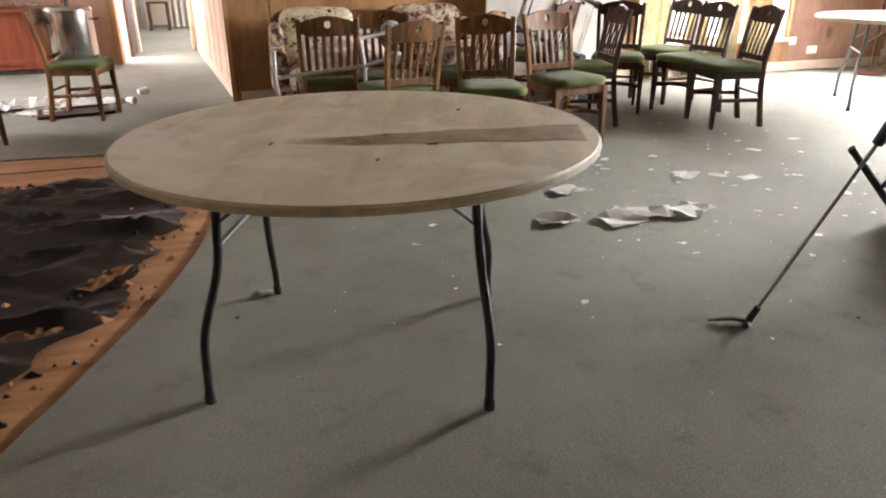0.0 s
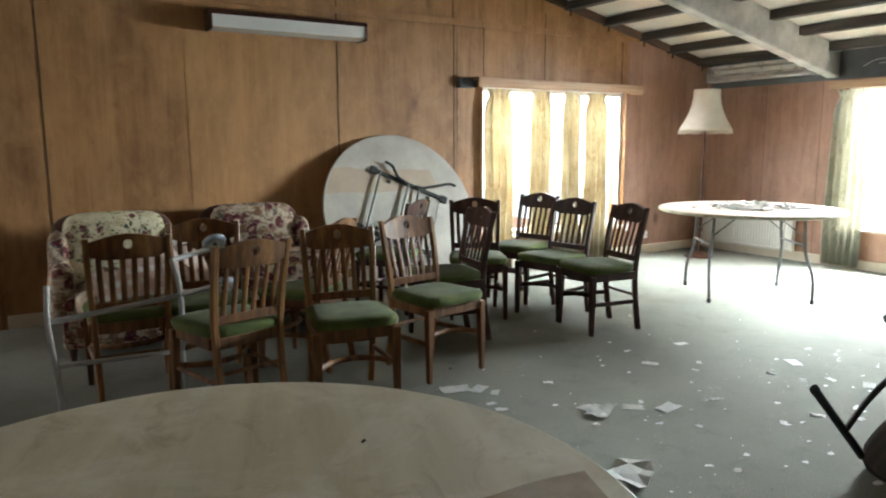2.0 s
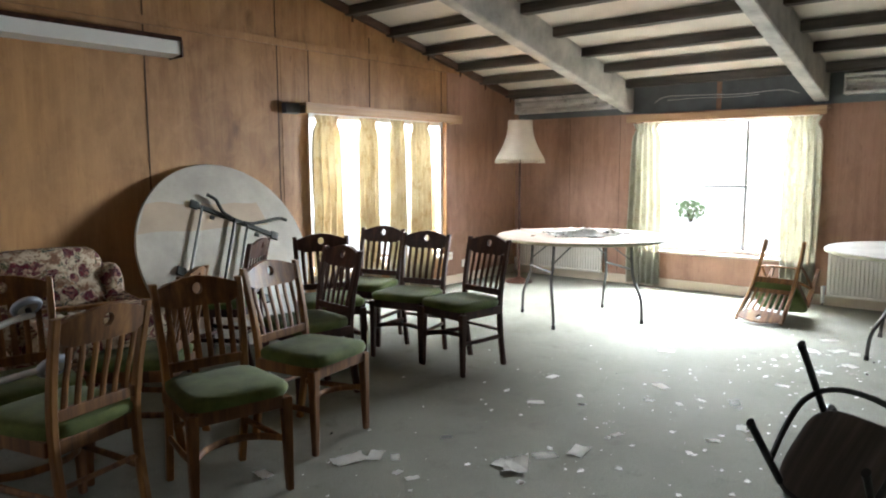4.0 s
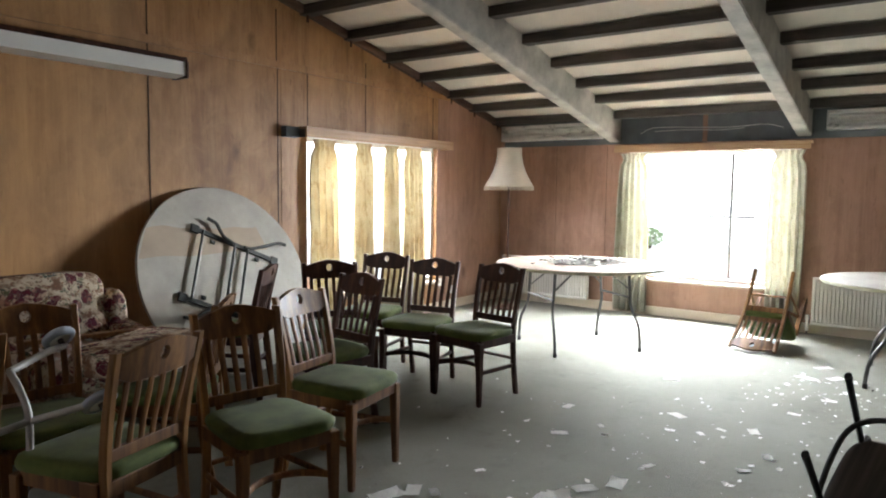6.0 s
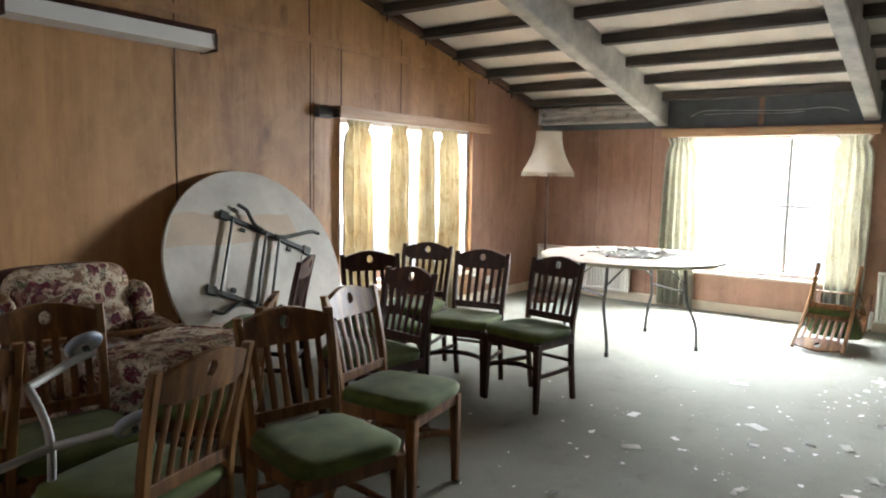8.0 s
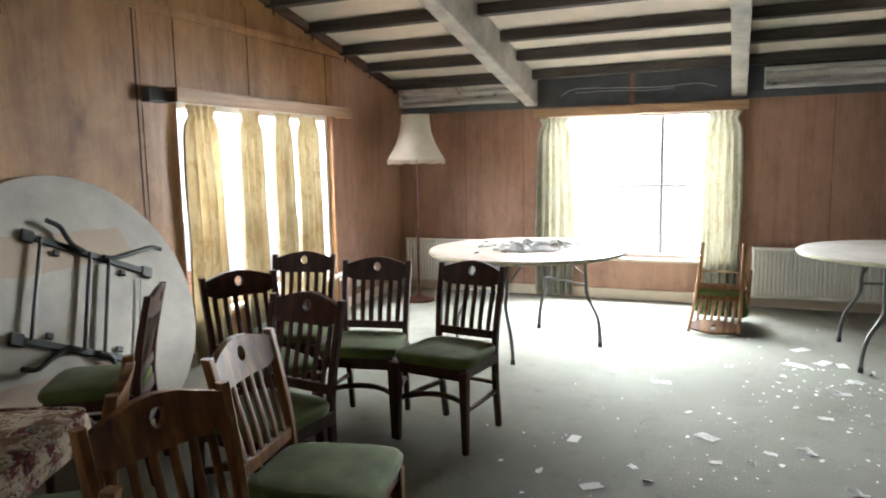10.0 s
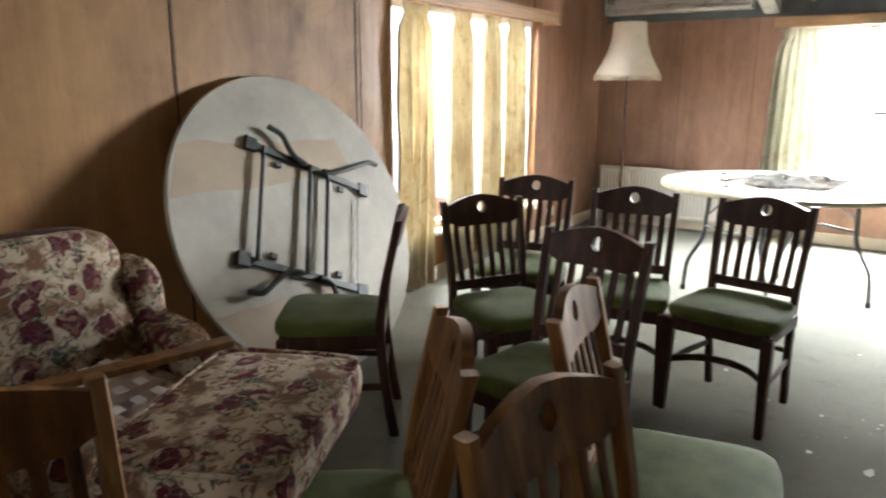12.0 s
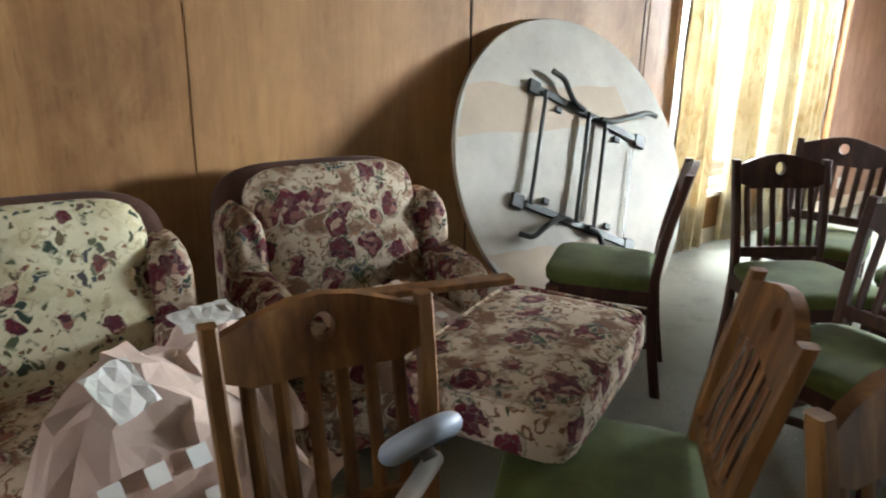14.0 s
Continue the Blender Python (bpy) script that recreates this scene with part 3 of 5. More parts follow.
for y in (7.09, 5.12, 3.15, 1.15, -0.85):
    structure("ceiling_beam", sloped_bar(RIDGE, X2 - 0.003, y, y + 0.13, lambda x: 1.962 + (X2 - x) * 0.203, lambda x: roof_z(x) - 0.004), M_BEAM, "whitewashed dirty timber roof beam", "beam")
PURLINS = [8.36, 7.83, 7.35, 6.8, 6.255, 5.7, 5.15, 4.6, 4.05, 3.5, 2.95, 2.4, 1.85]
for x in PURLINS:
    for y0, y1 in ((-1.6, -0.85), (-0.72, 1.15), (1.28, 3.15), (3.28, 5.12), (5.25, 7.09), (7.22, 8.7)):
        structure("purlin", boxed((x, y0 + 0.001, roof_z(x) - 0.1), (x + 0.11, y1 - 0.001, roof_z(x) - 0.012), 0.006), M_PURLIN, "dark stained timber purlin", "purlin")
structure("wall_plate", sloped_bar(1.12, X2 - 0.004, Y1 - 0.055, Y1 - 0.002, lambda x: roof_z(x) - 0.085, lambda x: roof_z(x) - 0.006), M_PLATE, "brown timber along the head of the plywood wall", "trim")
structure("wall_panel", sloped_bar(7.215, X2 - 0.025, Y1 - 0.006, Y1 - 0.0005, lambda x: 0.101, lambda x: roof_z(x) - 0.086, 0.001), M_PLY_RED, "reddish plywood panel beside the window", "wall panel")
structure("frieze", boxed((X2 - 0.012, YS + 0.01, 1.94), (X2 - 0.002, Y1 - 0.06, 2.245)), M_FRIEZE, "dark blue-grey boarding under the eaves", "trim")
for x in PURLINS[:8]:
    structure("purlin_hanger", boxed((x + 0.03, Y1 - 0.062, roof_z(x + 0.05) - 0.15), (x + 0.055, Y1 - 0.0555, roof_z(x + 0.05) - 0.06), 0.002), M_GROOVE, "dark metal strap under a purlin's end", "strap")
structure("frieze_batten", boxed((X2 - 0.02, 6.12, 1.945), (X2 - 0.0125, 6.17, 2.235), 0.002), M_PLY_RED, "reddish upright strip on the dark boarding", "trim")
structure("picture_rail", boxed((1.12, Y1 - 0.022, 2.405), (X2 - 0.02, Y1 - 0.001, 2.465), 0.004), M_PLY, "thin wooden rail across the plywood wall", "trim")
for x, z0, z1 in ((3.7, 0.1, 2.405), (4.895, 0.1, 2.405), (3.7, 2.465, 2.95), (4.885, 2.465, 2.9), (5.24, 1.95, 2.405), (6.01, 1.95, 2.405), (7.12, 1.95, 2.405), (6.01, 2.465, 2.62), (1.45, 0.1, 2.405)):
    structure("panel_joint", boxed((x - 0.005, Y1 - 0.003, z0), (x + 0.005, Y1 - 0.0005, z1)), M_GROOVE, "dark joint between plywood sheets", "trim")
structure("cover_batten", boxed((2.435, Y1 - 0.003, 0.1), (2.525, Y1 - 0.0005, 2.405), 0.001), M_PLY, "wooden cover strip over a panel joint", "trim")
structure("cover_batten", boxed((4.93, Y1 - 0.004, 0.1), (5.19, Y1 - 0.001, 2.405), 0.003), M_PLY, "narrow plywood filler panel", "trim")
for y in (7.25, 7.9, 4.4, 3.7):
    structure("panel_joint", boxed((X2 - 0.002, y - 0.0018, 0.1), (X2 - 0.0005, y + 0.0018, 1.93)), M_GROOVE, "dark joint between plywood sheets", "trim")
for y in (9.3, 9.9, 10.5, 11.1, 11.7, 12.3, 12.9):
    structure("panel_joint", moved(boxed((1.097, y - 0.004, 0.1), (1.0995, y + 0.004, 2.4)), SPLAY), M_GROOVE, "groove in the corridor panelling", "trim")
structure("baseboard", boxed((1.12, Y1 - 0.02, 0), (X2 - 0.022, Y1 - 0.001, 0.1), 0.005), M_SKIRT, "cream painted skirting board", "skirting")
structure("baseboard", boxed((X2 - 0.02, YS, 0), (X2 - 0.001, Y1 - 0.02, 0.1), 0.005), M_SKIRT, "cream painted skirting board", "skirting")
structure("baseboard", moved(boxed((1.08, Y1 + 0.22, 0), (1.099, 13.3, 0.1), 0.005), SPLAY), M_SKIRT, "pale skirting board in the corridor", "skirting")
structure("corner_trim", boxed((1.04, Y1 - 0.012, 0.0), (1.078, Y1 + 0.23, 3.9), 0.004), M_PINE, "wooden corner strip of the wall", "trim")


def window(name, along, at, out, hole, bars_v, bars_h):
    """A window: frame, bars and panes set in the opening."""
    a0, a1, z0, z1 = hole
    ob = tagged(new(name), "white-framed window, glaring with daylight", "window", kind="structure")

    def b(p0, p1, q0, q1, d0, d1):
        lo, hi = (p0, at + d0, q0), (p1, at + d1, q1)
        if along == "y":
            lo, hi = (at + d0, p0, q0), (at + d1, p1, q1)
        return boxed(lo, hi, 0.004)
    f = 0.045
    for args in ((a0, a0 + f, z0, z1), (a1 - f, a1, z0, z1), (a0 + f, a1 - f, z0, z0 + f), (a0 + f, a1 - f, z1 - f, z1)):
        part("window_frame", b(*args, 0.05, 0.11), M_WHITE, ob)
    for v in bars_v:
        part("mullion", b(v - 0.017, v + 0.017, z0 + f, z1 - f, 0.06, 0.1), M_BAR, ob)
    for h0, h1, z in bars_h:
        part("glazing_bar", b(h0, h1, z - 0.014, z + 0.014, 0.064, 0.096), M_BAR, ob)
    part("window_sill", b(a0 - 0.03, a1 + 0.03, z0 - 0.03, z0 - 0.001, -0.05, 0.2), M_SKIRT, ob)
    pane = part("pane", b(a0 + f, a1 - f, z0 + f, z1 - f, 0.078, 0.083), M_GLASS, ob)
    pane.visible_shadow = False
    return ob


window("window_1", "x", Y1, 1, W1, (6.13, 6.56), ())
window("window_2", "y", X2, 1, W2, (5.86,), ((5.62, 6.3, 1.14),))
# made-up window out of view, goes with the added fill light
window("added_window_3", "y", X2, 1, W3_ADDED, (1.4,), ())
window("window_4", "y", XW - 0.2, 1, (7.5, 10.5, 0.8, 2.2), (8.5, 9.5), ())

# ---- outside ----
structure("ground", boxed((-600, -600, -1.3), (600, 600, -0.95)), M_GRASS, "ground outside, coloured near-white for the glare", "ground")


def leafy(name, at, size, count, seed, label, category):
    rng = random.Random(seed)
    ob = thing(name, label, category, m=pose(*at))
    bm = bmesh.new()
    for k in range(7):
        a = rng.uniform(0, 6.28)
        tip = (size[0] * 0.4 * math.cos(a), size[1] * 0.4 * math.sin(a), size[2] * rng.uniform(0.5, 0.9))
        tube(bm, curve_through([(0.05 * math.cos(a), 0.05 * math.sin(a), 0), (tip[0] * 0.4, tip[1] * 0.4, tip[2] * 0.5), tip], 3), [0.035] * 3 + [0.02] * 3 + [0.008], 6)
    part("trunk", bm, M_BARK, ob)
    verts, faces = [], []
    for k in range(count):
        d = Vector((rng.gauss(0, 1), rng.gauss(0, 1), rng.gauss(0, 1))).normalized() * rng.uniform(0.45, 1) ** 0.5
        p = Vector((d.x * size[0] / 2, d.y * size[1] / 2, size[2] * 0.55 + d.z * size[2] * 0.45)) * (1 + 0.25 * noise.noise(d * 2.2 + Vector((seed, 0, 0))))
        q = Euler((rng.uniform(0, 6), rng.uniform(0, 6), rng.uniform(0, 6))).to_matrix()
        s = rng.uniform(0.06, 0.13)
        i = len(verts)
        verts += [p + q @ Vector(c) * s for c in ((-1, 0, 0), (0, -0.5, 0.1), (1, 0, 0), (0, 0.5, 0.1))]
        faces += [(i, i + 1, i + 2), (i, i + 2, i + 3)]
    me = bpy.data.meshes.new("crown")
    me.from_pydata([tuple(v) for v in verts], [], faces)
    me.materials.append(M_LEAF)
    new("crown", me).parent = ob
    return ob


leafy("bush", (30.0, 14.2, -0.95), (1.15, 1.15, 0.95), 260, 8, "green leafy bush outside the window", "bush")
structure("backdrop", lathe([(37.0, -1.0), (37.0, 24.0)], 48), M_SKYGLOW, "white overcast distance", "backdrop")


# ---- dining chairs ----
def dining_chair(wood_mat, label):
    """A slatted chair; its front is towards -y, its origin on the floor under the seat."""
    ch = thing("dining_chair", label, "chair", "slat-back dining chairs")
    for s in (-1, 1):
        bm = bmesh.new()
        lo = [bm.verts.new((s * 0.2 + dx * 0.014, -0.195 + dy * 0.014, 0)) for dx, dy in ((-1, -1), (1, -1), (1, 1), (-1, 1))]
        hi = [bm.verts.new((s * 0.195 + dx * 0.022, -0.19 + dy * 0.022, 0.41)) for dx, dy in ((-1, -1), (1, -1), (1, 1), (-1, 1))]
        bm.faces.new(lo[::-1])
        bm.faces.new(hi)
        for k in range(4):
            bm.faces.new((lo[k], lo[(k + 1) % 4], hi[(k + 1) % 4], hi[k]))
        bmesh.ops.bevel(bm, geom=bm.edges[:], offset=0.004, segments=2, affect="EDGES")
        part("leg", bm, wood_mat, ch)
        # back leg that runs up as the post of the backrest
        bm = bmesh.new()
        line = curve_through([(s * 0.165, 0.225, 0), (s * 0.168, 0.19, 0.22), (s * 0.172, 0.175, 0.42), (s * 0.178, 0.19, 0.58), (s * 0.184, 0.222, 0.74), (s * 0.187, 0.25, 0.862)], 4)
        rings = []
        for i, p in enumerate(line):
            w, d = 0.015, 0.019 - 0.004 * i / len(line)
            rings.append([bm.verts.new((p.x + a * w, p.y + b * d, p.z)) for a, b in ((-1, -0.7), (-0.7, -1), (0.7, -1), (1, -0.7), (1, 0.7), (0.7, 1), (-0.7, 1), (-1, 0.7))])
        for a, b in zip(rings, rings[1:]):
            for k in range(8):
                bm.faces.new((a[k], a[(k + 1) % 8], b[(k + 1) % 8], b[k]))
        bm.faces.new(rings[0][::-1])
        bm.faces.new(rings[-1])
        part("back_post", bm, M_POST_WARM if wood_mat == M_CHAIR_WARM else wood_mat, ch, "", True)
        part("side_rail", boxed((s * 0.187 - 0.011, -0.18, 0.37), (s * 0.187 + 0.011, 0.165, 0.425), 0.004), wood_mat, ch)
        part("side_stretcher", tubed([(s * 0.196, -0.19, 0.215), (s * 0.186, 0.0, 0.21), (s * 0.169, 0.19, 0.205)], 0.0125, 8, (0.75, 1.2)), wood_mat, ch)
    part("front_rail", boxed((-0.18, -0.204, 0.365), (0.18, -0.182, 0.425), 0.004), wood_mat, ch)
    part("rear_rail", boxed((-0.158, 0.165, 0.37), (0.158, 0.187, 0.425), 0.004), wood_mat, ch)
    part("stretcher", tubed(curve_through([(-0.195, -0.185, 0.225), (-0.11, -0.10, 0.228), (0, -0.07, 0.23), (0.11, -0.10, 0.228), (0.195, -0.185, 0.225)], 4), 0.0125, 8, (0.75, 1.25)), wood_mat, ch)
    part("stretcher", tubed([(-0.168, 0.185, 0.25), (0.168, 0.185, 0.25)], 0.011, 8), wood_mat, ch)
    # arched top rail with its round hole
    bm = bmesh.new()
    hole_r, hz = 0.0215, 0.828

    def bow(x, z):
        return 0.222 + (z - 0.74) * 0.23 + 0.018 * (1 - (x / 0.173) ** 2)
    ring_n = 20
    inner = [(hole_r * math.cos(2 * math.pi * k / ring_n), hz + hole_r * 1.15 * math.sin(2 * math.pi * k / ring_n)) for k in range(ring_n)]
    outer = []
    for k in range(ring_n):
        a = 2 * math.pi * k / ring_n
        c, s = math.cos(a), math.sin(a)
        r = 1 / max(abs(c), abs(s))
        x = 0.173 * max(-1, min(1, c * r))
        t = s * r
        top = 0.848 + 0.034 * max(0.0, math.cos(x / 0.173 * math.pi * 0.5)) ** 1.4
        z = hz + (top - hz) * t if t > 0 else hz + (hz - 0.752) * t
        outer.append((x, z))
    mids = []
    for u in (0.35, 0.7):
        mids.append([(ix * (1 - u) + ox * u, iz * (1 - u) + oz * u) for (ix, iz), (ox, oz) in zip(inner, outer)])
    loops = [inner] + mids + [outer]
    front = [[bm.verts.new((x, bow(x, z) - 0.012, z)) for x, z in lp] for lp in loops]
    back = [[bm.verts.new((x, bow(x, z) + 0.012, z)) for x, z in lp] for lp in loops]
    for side in (front, back):
        for a, b in zip(side, side[1:]):
            for k in range(ring_n):
                bm.faces.new((a[k], a[(k + 1) % ring_n], b[(k + 1) % ring_n], b[k]))
    for i in (0, -1):
        for k in range(ring_n):
            bm.faces.new((front[i][k], front[i][(k + 1) % ring_n], back[i][(k + 1) % ring_n], back[i][k]))
    part("top_rail", bm, wood_mat, ch, "arched rail with a round finger hole", True)
    part("lower_rail", boxed((-0.166, 0.168, 0.488), (0.166, 0.19, 0.53), 0.004), wood_mat, ch)
    for k in range(6):
        x = (k - 2.5) * 0.051
        bm = tubed(curve_through([(x, 0.18, 0.525), (x * 1.02, 0.196, 0.6), (x * 1.04, 0.222, 0.69), (x * 1.05, 0.238 , 0.757)], 3), 0.0135, 8, (0.42, 1.0))
        part("slat", bm, wood_mat, ch)
    pad = moved(pillow(0.43, 0.42, 0.056, 9, 6.0), pose(0, -0.02, 0.424))
    for v in pad.verts:
        v.co.x *= 1.0 - 0.3 * (v.co.y + 0.1)
    part("seat", pad, M_VELVET, ch, "green velvet seat pad", True)
    return ch


def stand(back, facing):
    """The pose of a chair whose finger hole is over back and that faces that way."""
    f = Vector(facing).normalized()
    return pose(back[0] + f.x * 0.255, back[1] + f.y * 0.255, 0, 0, 0, math.degrees(math.atan2(f.x, -f.y)))


dark_chair = dining_chair(M_CHAIR, "dark brown slat-back dining chair with green velvet seat")
dark_chair.matrix_basis = stand((4.982, 6.478), (-0.98, 0.15))
warm_chair = dining_chair(M_CHAIR_WARM, "brown slat-back dining chair with green velvet seat")
warm_chair.matrix_basis = stand((2.7, 6.425), (-0.2, -0.98))
for back, facing in (((4.979, 7.056), (-0.97, -0.2)), ((5.1, 7.632), (-0.96, -0.25)), ((4.342, 7.523), (-0.5, -0.86)), ((3.93, 6.824), (-0.98, 0.14)), ((3.885, 7.61), (-0.58, 0.81))):
    copy_thing(dark_chair, stand(back, facing))
for back, facing in (((3.22, 6.605), (0.17, -0.985)), ((2.156, 7.115), (-0.15, -0.99)), ((2.155, 6.105), (-0.25, 0.95)), ((1.69, 6.64), (0.05, 1.0)), ((2.85, 6.69), (-0.66, 0.75)), ((-0.406, 8.476), (0.98, -0.2)), ((-1.05, 7.51), (0.9, 0.4))):
    copy_thing(warm_chair, stand(back, facing))
# one chair upside down, on its top rail and the front of its seat
u = Vector((-0.768, -0.64))
flip = Matrix(((0, u.x, u.y, 0), (-1, 0, 0, 0), (0, 0.64, -0.768, 0), (0, 0, 0, 1)))
shift = flip @ Vector((0, 0.262, 0.885))
spin = pose(0, 0, 0, 0, 0, -5)
upside = copy_thing(warm_chair, Matrix.Translation((7.29, 5.32, 0.012)) @ spin @ Matrix.Translation(-shift) @ flip)
upside["label"] = "brown slat-back chair tipped upside down by the window"


# ---- round folding tables ----
def round_table(top_mat, radius, legs_mat, label, off=(0, 0), height=0.75):
    """A folding banquet table; its leg frames stand across local x."""
    tb = thing("folding_table", label, "table", "round folding tables")
    bm = lathe([(0.0005, 0.722), (radius - 0.004, 0.722), (radius, 0.727), (radius, 0.745), (radius - 0.004, 0.75), (0.0005, 0.75)], 72)
    part("tabletop", bm, top_mat, tb, "", True)
    bm = lathe([(radius + 0.0005, 0.726), (radius + 0.004, 0.728), (radius + 0.004, 0.744), (radius + 0.0005, 0.746)], 72)
    part("edge_band", bm, M_TABLE_EDGE, tb, "yellowish worn edge strip", True)
    for s in (-1, 1):
        for e in (-1, 1):
            path = curve_through([(s * 0.36, e * 0.24, 0.715), (s * 0.372, e * 0.245, 0.5), (s * 0.385, e * 0.25, 0.38), (s * 0.41, e * 0.335, 0.22), (s * 0.41, e * 0.36, 0.1), (s * 0.41, e * 0.365, 0.012)], 5)
            leg = part("leg", tubed(path, 0.0135, 8), legs_mat, tb, "", True)
            part("foot_cap", moved(lathe([(0.0005, 0), (0.017, 0), (0.017, 0.03), (0.0145, 0.034)], 10), pose(s * 0.41, e * 0.365, 0)), M_BLACK, tb)
            part("brace", tubed([(s * 0.372, e * 0.24, 0.53), (s * 0.14, e * 0.2, 0.712)], 0.009, 6, (1.4, 0.6)), legs_mat, tb)
        part("crossbar", tubed([(s * 0.375, -0.25, 0.46), (s * 0.375, 0.25, 0.46)], 0.010, 8), legs_mat, tb)
        part("top_plate", boxed((s * 0.36 - 0.025, -0.3, 0.712), (s * 0.36 + 0.025, 0.3, 0.722), 0.002), legs_mat, tb)
    for ob in tb.children:
        if ob.name.split(".")[0] not in ("tabletop", "edge_band"):
            ob.location = (off[0], off[1], 0)
    part("runner", boxed((-0.4, -0.02, 0.704), (0.4, 0.02, 0.722), 0.003), M_PINE, tb)
    for ob in tb.children:
        for v in ob.data.vertices:
            v.co.z *= height / 0.75
    return tb


TOP1 = 0.727             # the near table stands a little lower on its worn legs
t1 = round_table(M_TABLE, 0.708, M_STEEL_DARK, "round plywood folding table with dusty water-stained top", (-0.015, -0.012), TOP1)
t1.matrix_basis = pose(1.425, 3.967, 0, 0, 0, -19.4)
t2 = round_table(M_TABLE_PINK, 0.74, M_STEEL, "round folding table with plaster debris on top")
t2.matrix_basis = pose(6.58, 6.635, 0, 0, 0, -36.2)
t3 = round_table(M_TABLE_UNDER, 0.72, M_STEEL, "round white folding table by the radiator")
t3.matrix_basis = pose(7.02, 4.05, 0, 0, 0, 2)
ring = []
for k in range(31):
    u = k / 30
    ring.append((-0.24 + 0.9 * u, -0.165 + 0.15 * u + 0.02 + 0.085 * u ** 0.7 + 0.02 * noise.noise((u * 6, 0, 0))))
for k in range(30, -1, -1):
    u = k / 30
    ring.append((-0.24 + 0.9 * u, -0.165 + 0.15 * u - 0.02 - 0.085 * u ** 0.7 + 0.035 * noise.noise((u * 5, 3, 0))))
part("water_stain", prism(ring, TOP1 + 0.0005, TOP1 + 0.0012), M_TABLE_STAIN, t1, "brown band of wet stain")


# ---- table top leaning on the plywood wall, legs folded ----
lean = thing("leaning_table", "round folding table leaning on the plywood wall, legs folded", "table", "round folding tables")
R, tilt = 0.741, 21.5
lean.matrix_basis = pose(4.16, 8.405, R * math.cos(radians(tilt)), 90 - tilt, 0, 0) @ pose(0, 0, 0, 0, 0, -25)
part("tabletop", lathe([(0.0005, -0.013), (R - 0.004, -0.013), (R, -0.009), (R, 0.009), (R - 0.004, 0.013), (0.0005, 0.013)], 72), M_TABLE_UNDER, lean, "whitish scuffed underside", True)


def tide_mark(low, high, right, seed):
    """A stain that reaches in from the rim, between two wavering heights."""
    def rim(v):
        return -math.sqrt(R * R - v * v) + 0.012
    ring = []
    for k in range(25):
        u = k / 24
        v = low + 0.018 * noise.noise((u * 3.5, seed, 0))
        ring.append((rim(v) * (1 - u) + right * u, v))
    for k in range(25):
        u = 1 - k / 24
        v = high + 0.035 * noise.noise((u * 4, seed + 4, 0)) - 0.03 * u
        ring.append((rim(v) * (1 - u) + (right - 0.06) * u, v))
    return prism(ring, 0.0135, 0.0142)


for low, high, right, seed in ((0.205, 0.43, 0.42, 1), (-0.55, -0.31, 0.1, 7)):
    mark = part("water_mark", tide_mark(low, high, right, seed), M_TAN, lean, "tan water mark across the underside")
    mark.matrix_basis = pose(0, 0, 0, 0, 0, 25)
TIPS = {(1, -1): (-0.287, 0.388), (1, 1): (0.437, 0.446), (-1, -1): (-0.339, -0.433), (-1, 1): (0.249, -0.386)}
for s in (-1, 1):
    y = s * 0.28
    part("top_plate", boxed((-0.39, y - 0.018, 0.013), (0.395, y + 0.018, 0.03), 0.003), M_STEEL_DARK, lean)
    for e in (-1, 1):
        tx, ty = TIPS[s, e]
        part("leg", tubed(curve_through([(e * 0.06, y, 0.045), (e * 0.125, y + s * 0.012, 0.048), ((tx + e * 0.06) / 2, (y + ty) / 2, 0.05), (tx - e * 0.075, ty - s * 0.012, 0.05), (tx, ty, 0.05)], 5), 0.0135, 8), M_STEEL_DARK, lean, "", True)
        part("bracket", boxed((e * 0.36 - 0.035, y - 0.035, 0.013), (e * 0.36 + 0.03, y + 0.03, 0.036), 0.004), M_STEEL_DARK, lean)
        part("catch", boxed((e * 0.2 - 0.018, y - s * 0.05 - 0.014, 0.013), (e * 0.2 + 0.018, y - s * 0.05 + 0.014, 0.03), 0.004), M_STEEL_DARK, lean, "steel spring catch")
for x, r in ((-0.303, 0.010), (-0.022, 0.0115), (0.093, 0.010)):
    part("crossbar", tubed([(x, -0.28, 0.045), (x, 0.28, 0.045)], r, 8), M_STEEL_DARK, lean)
part("brace", tubed([(0.315, -0.25, 0.03), (0.315, 0.22, 0.03)], 0.004, 6), M_STEEL, lean)


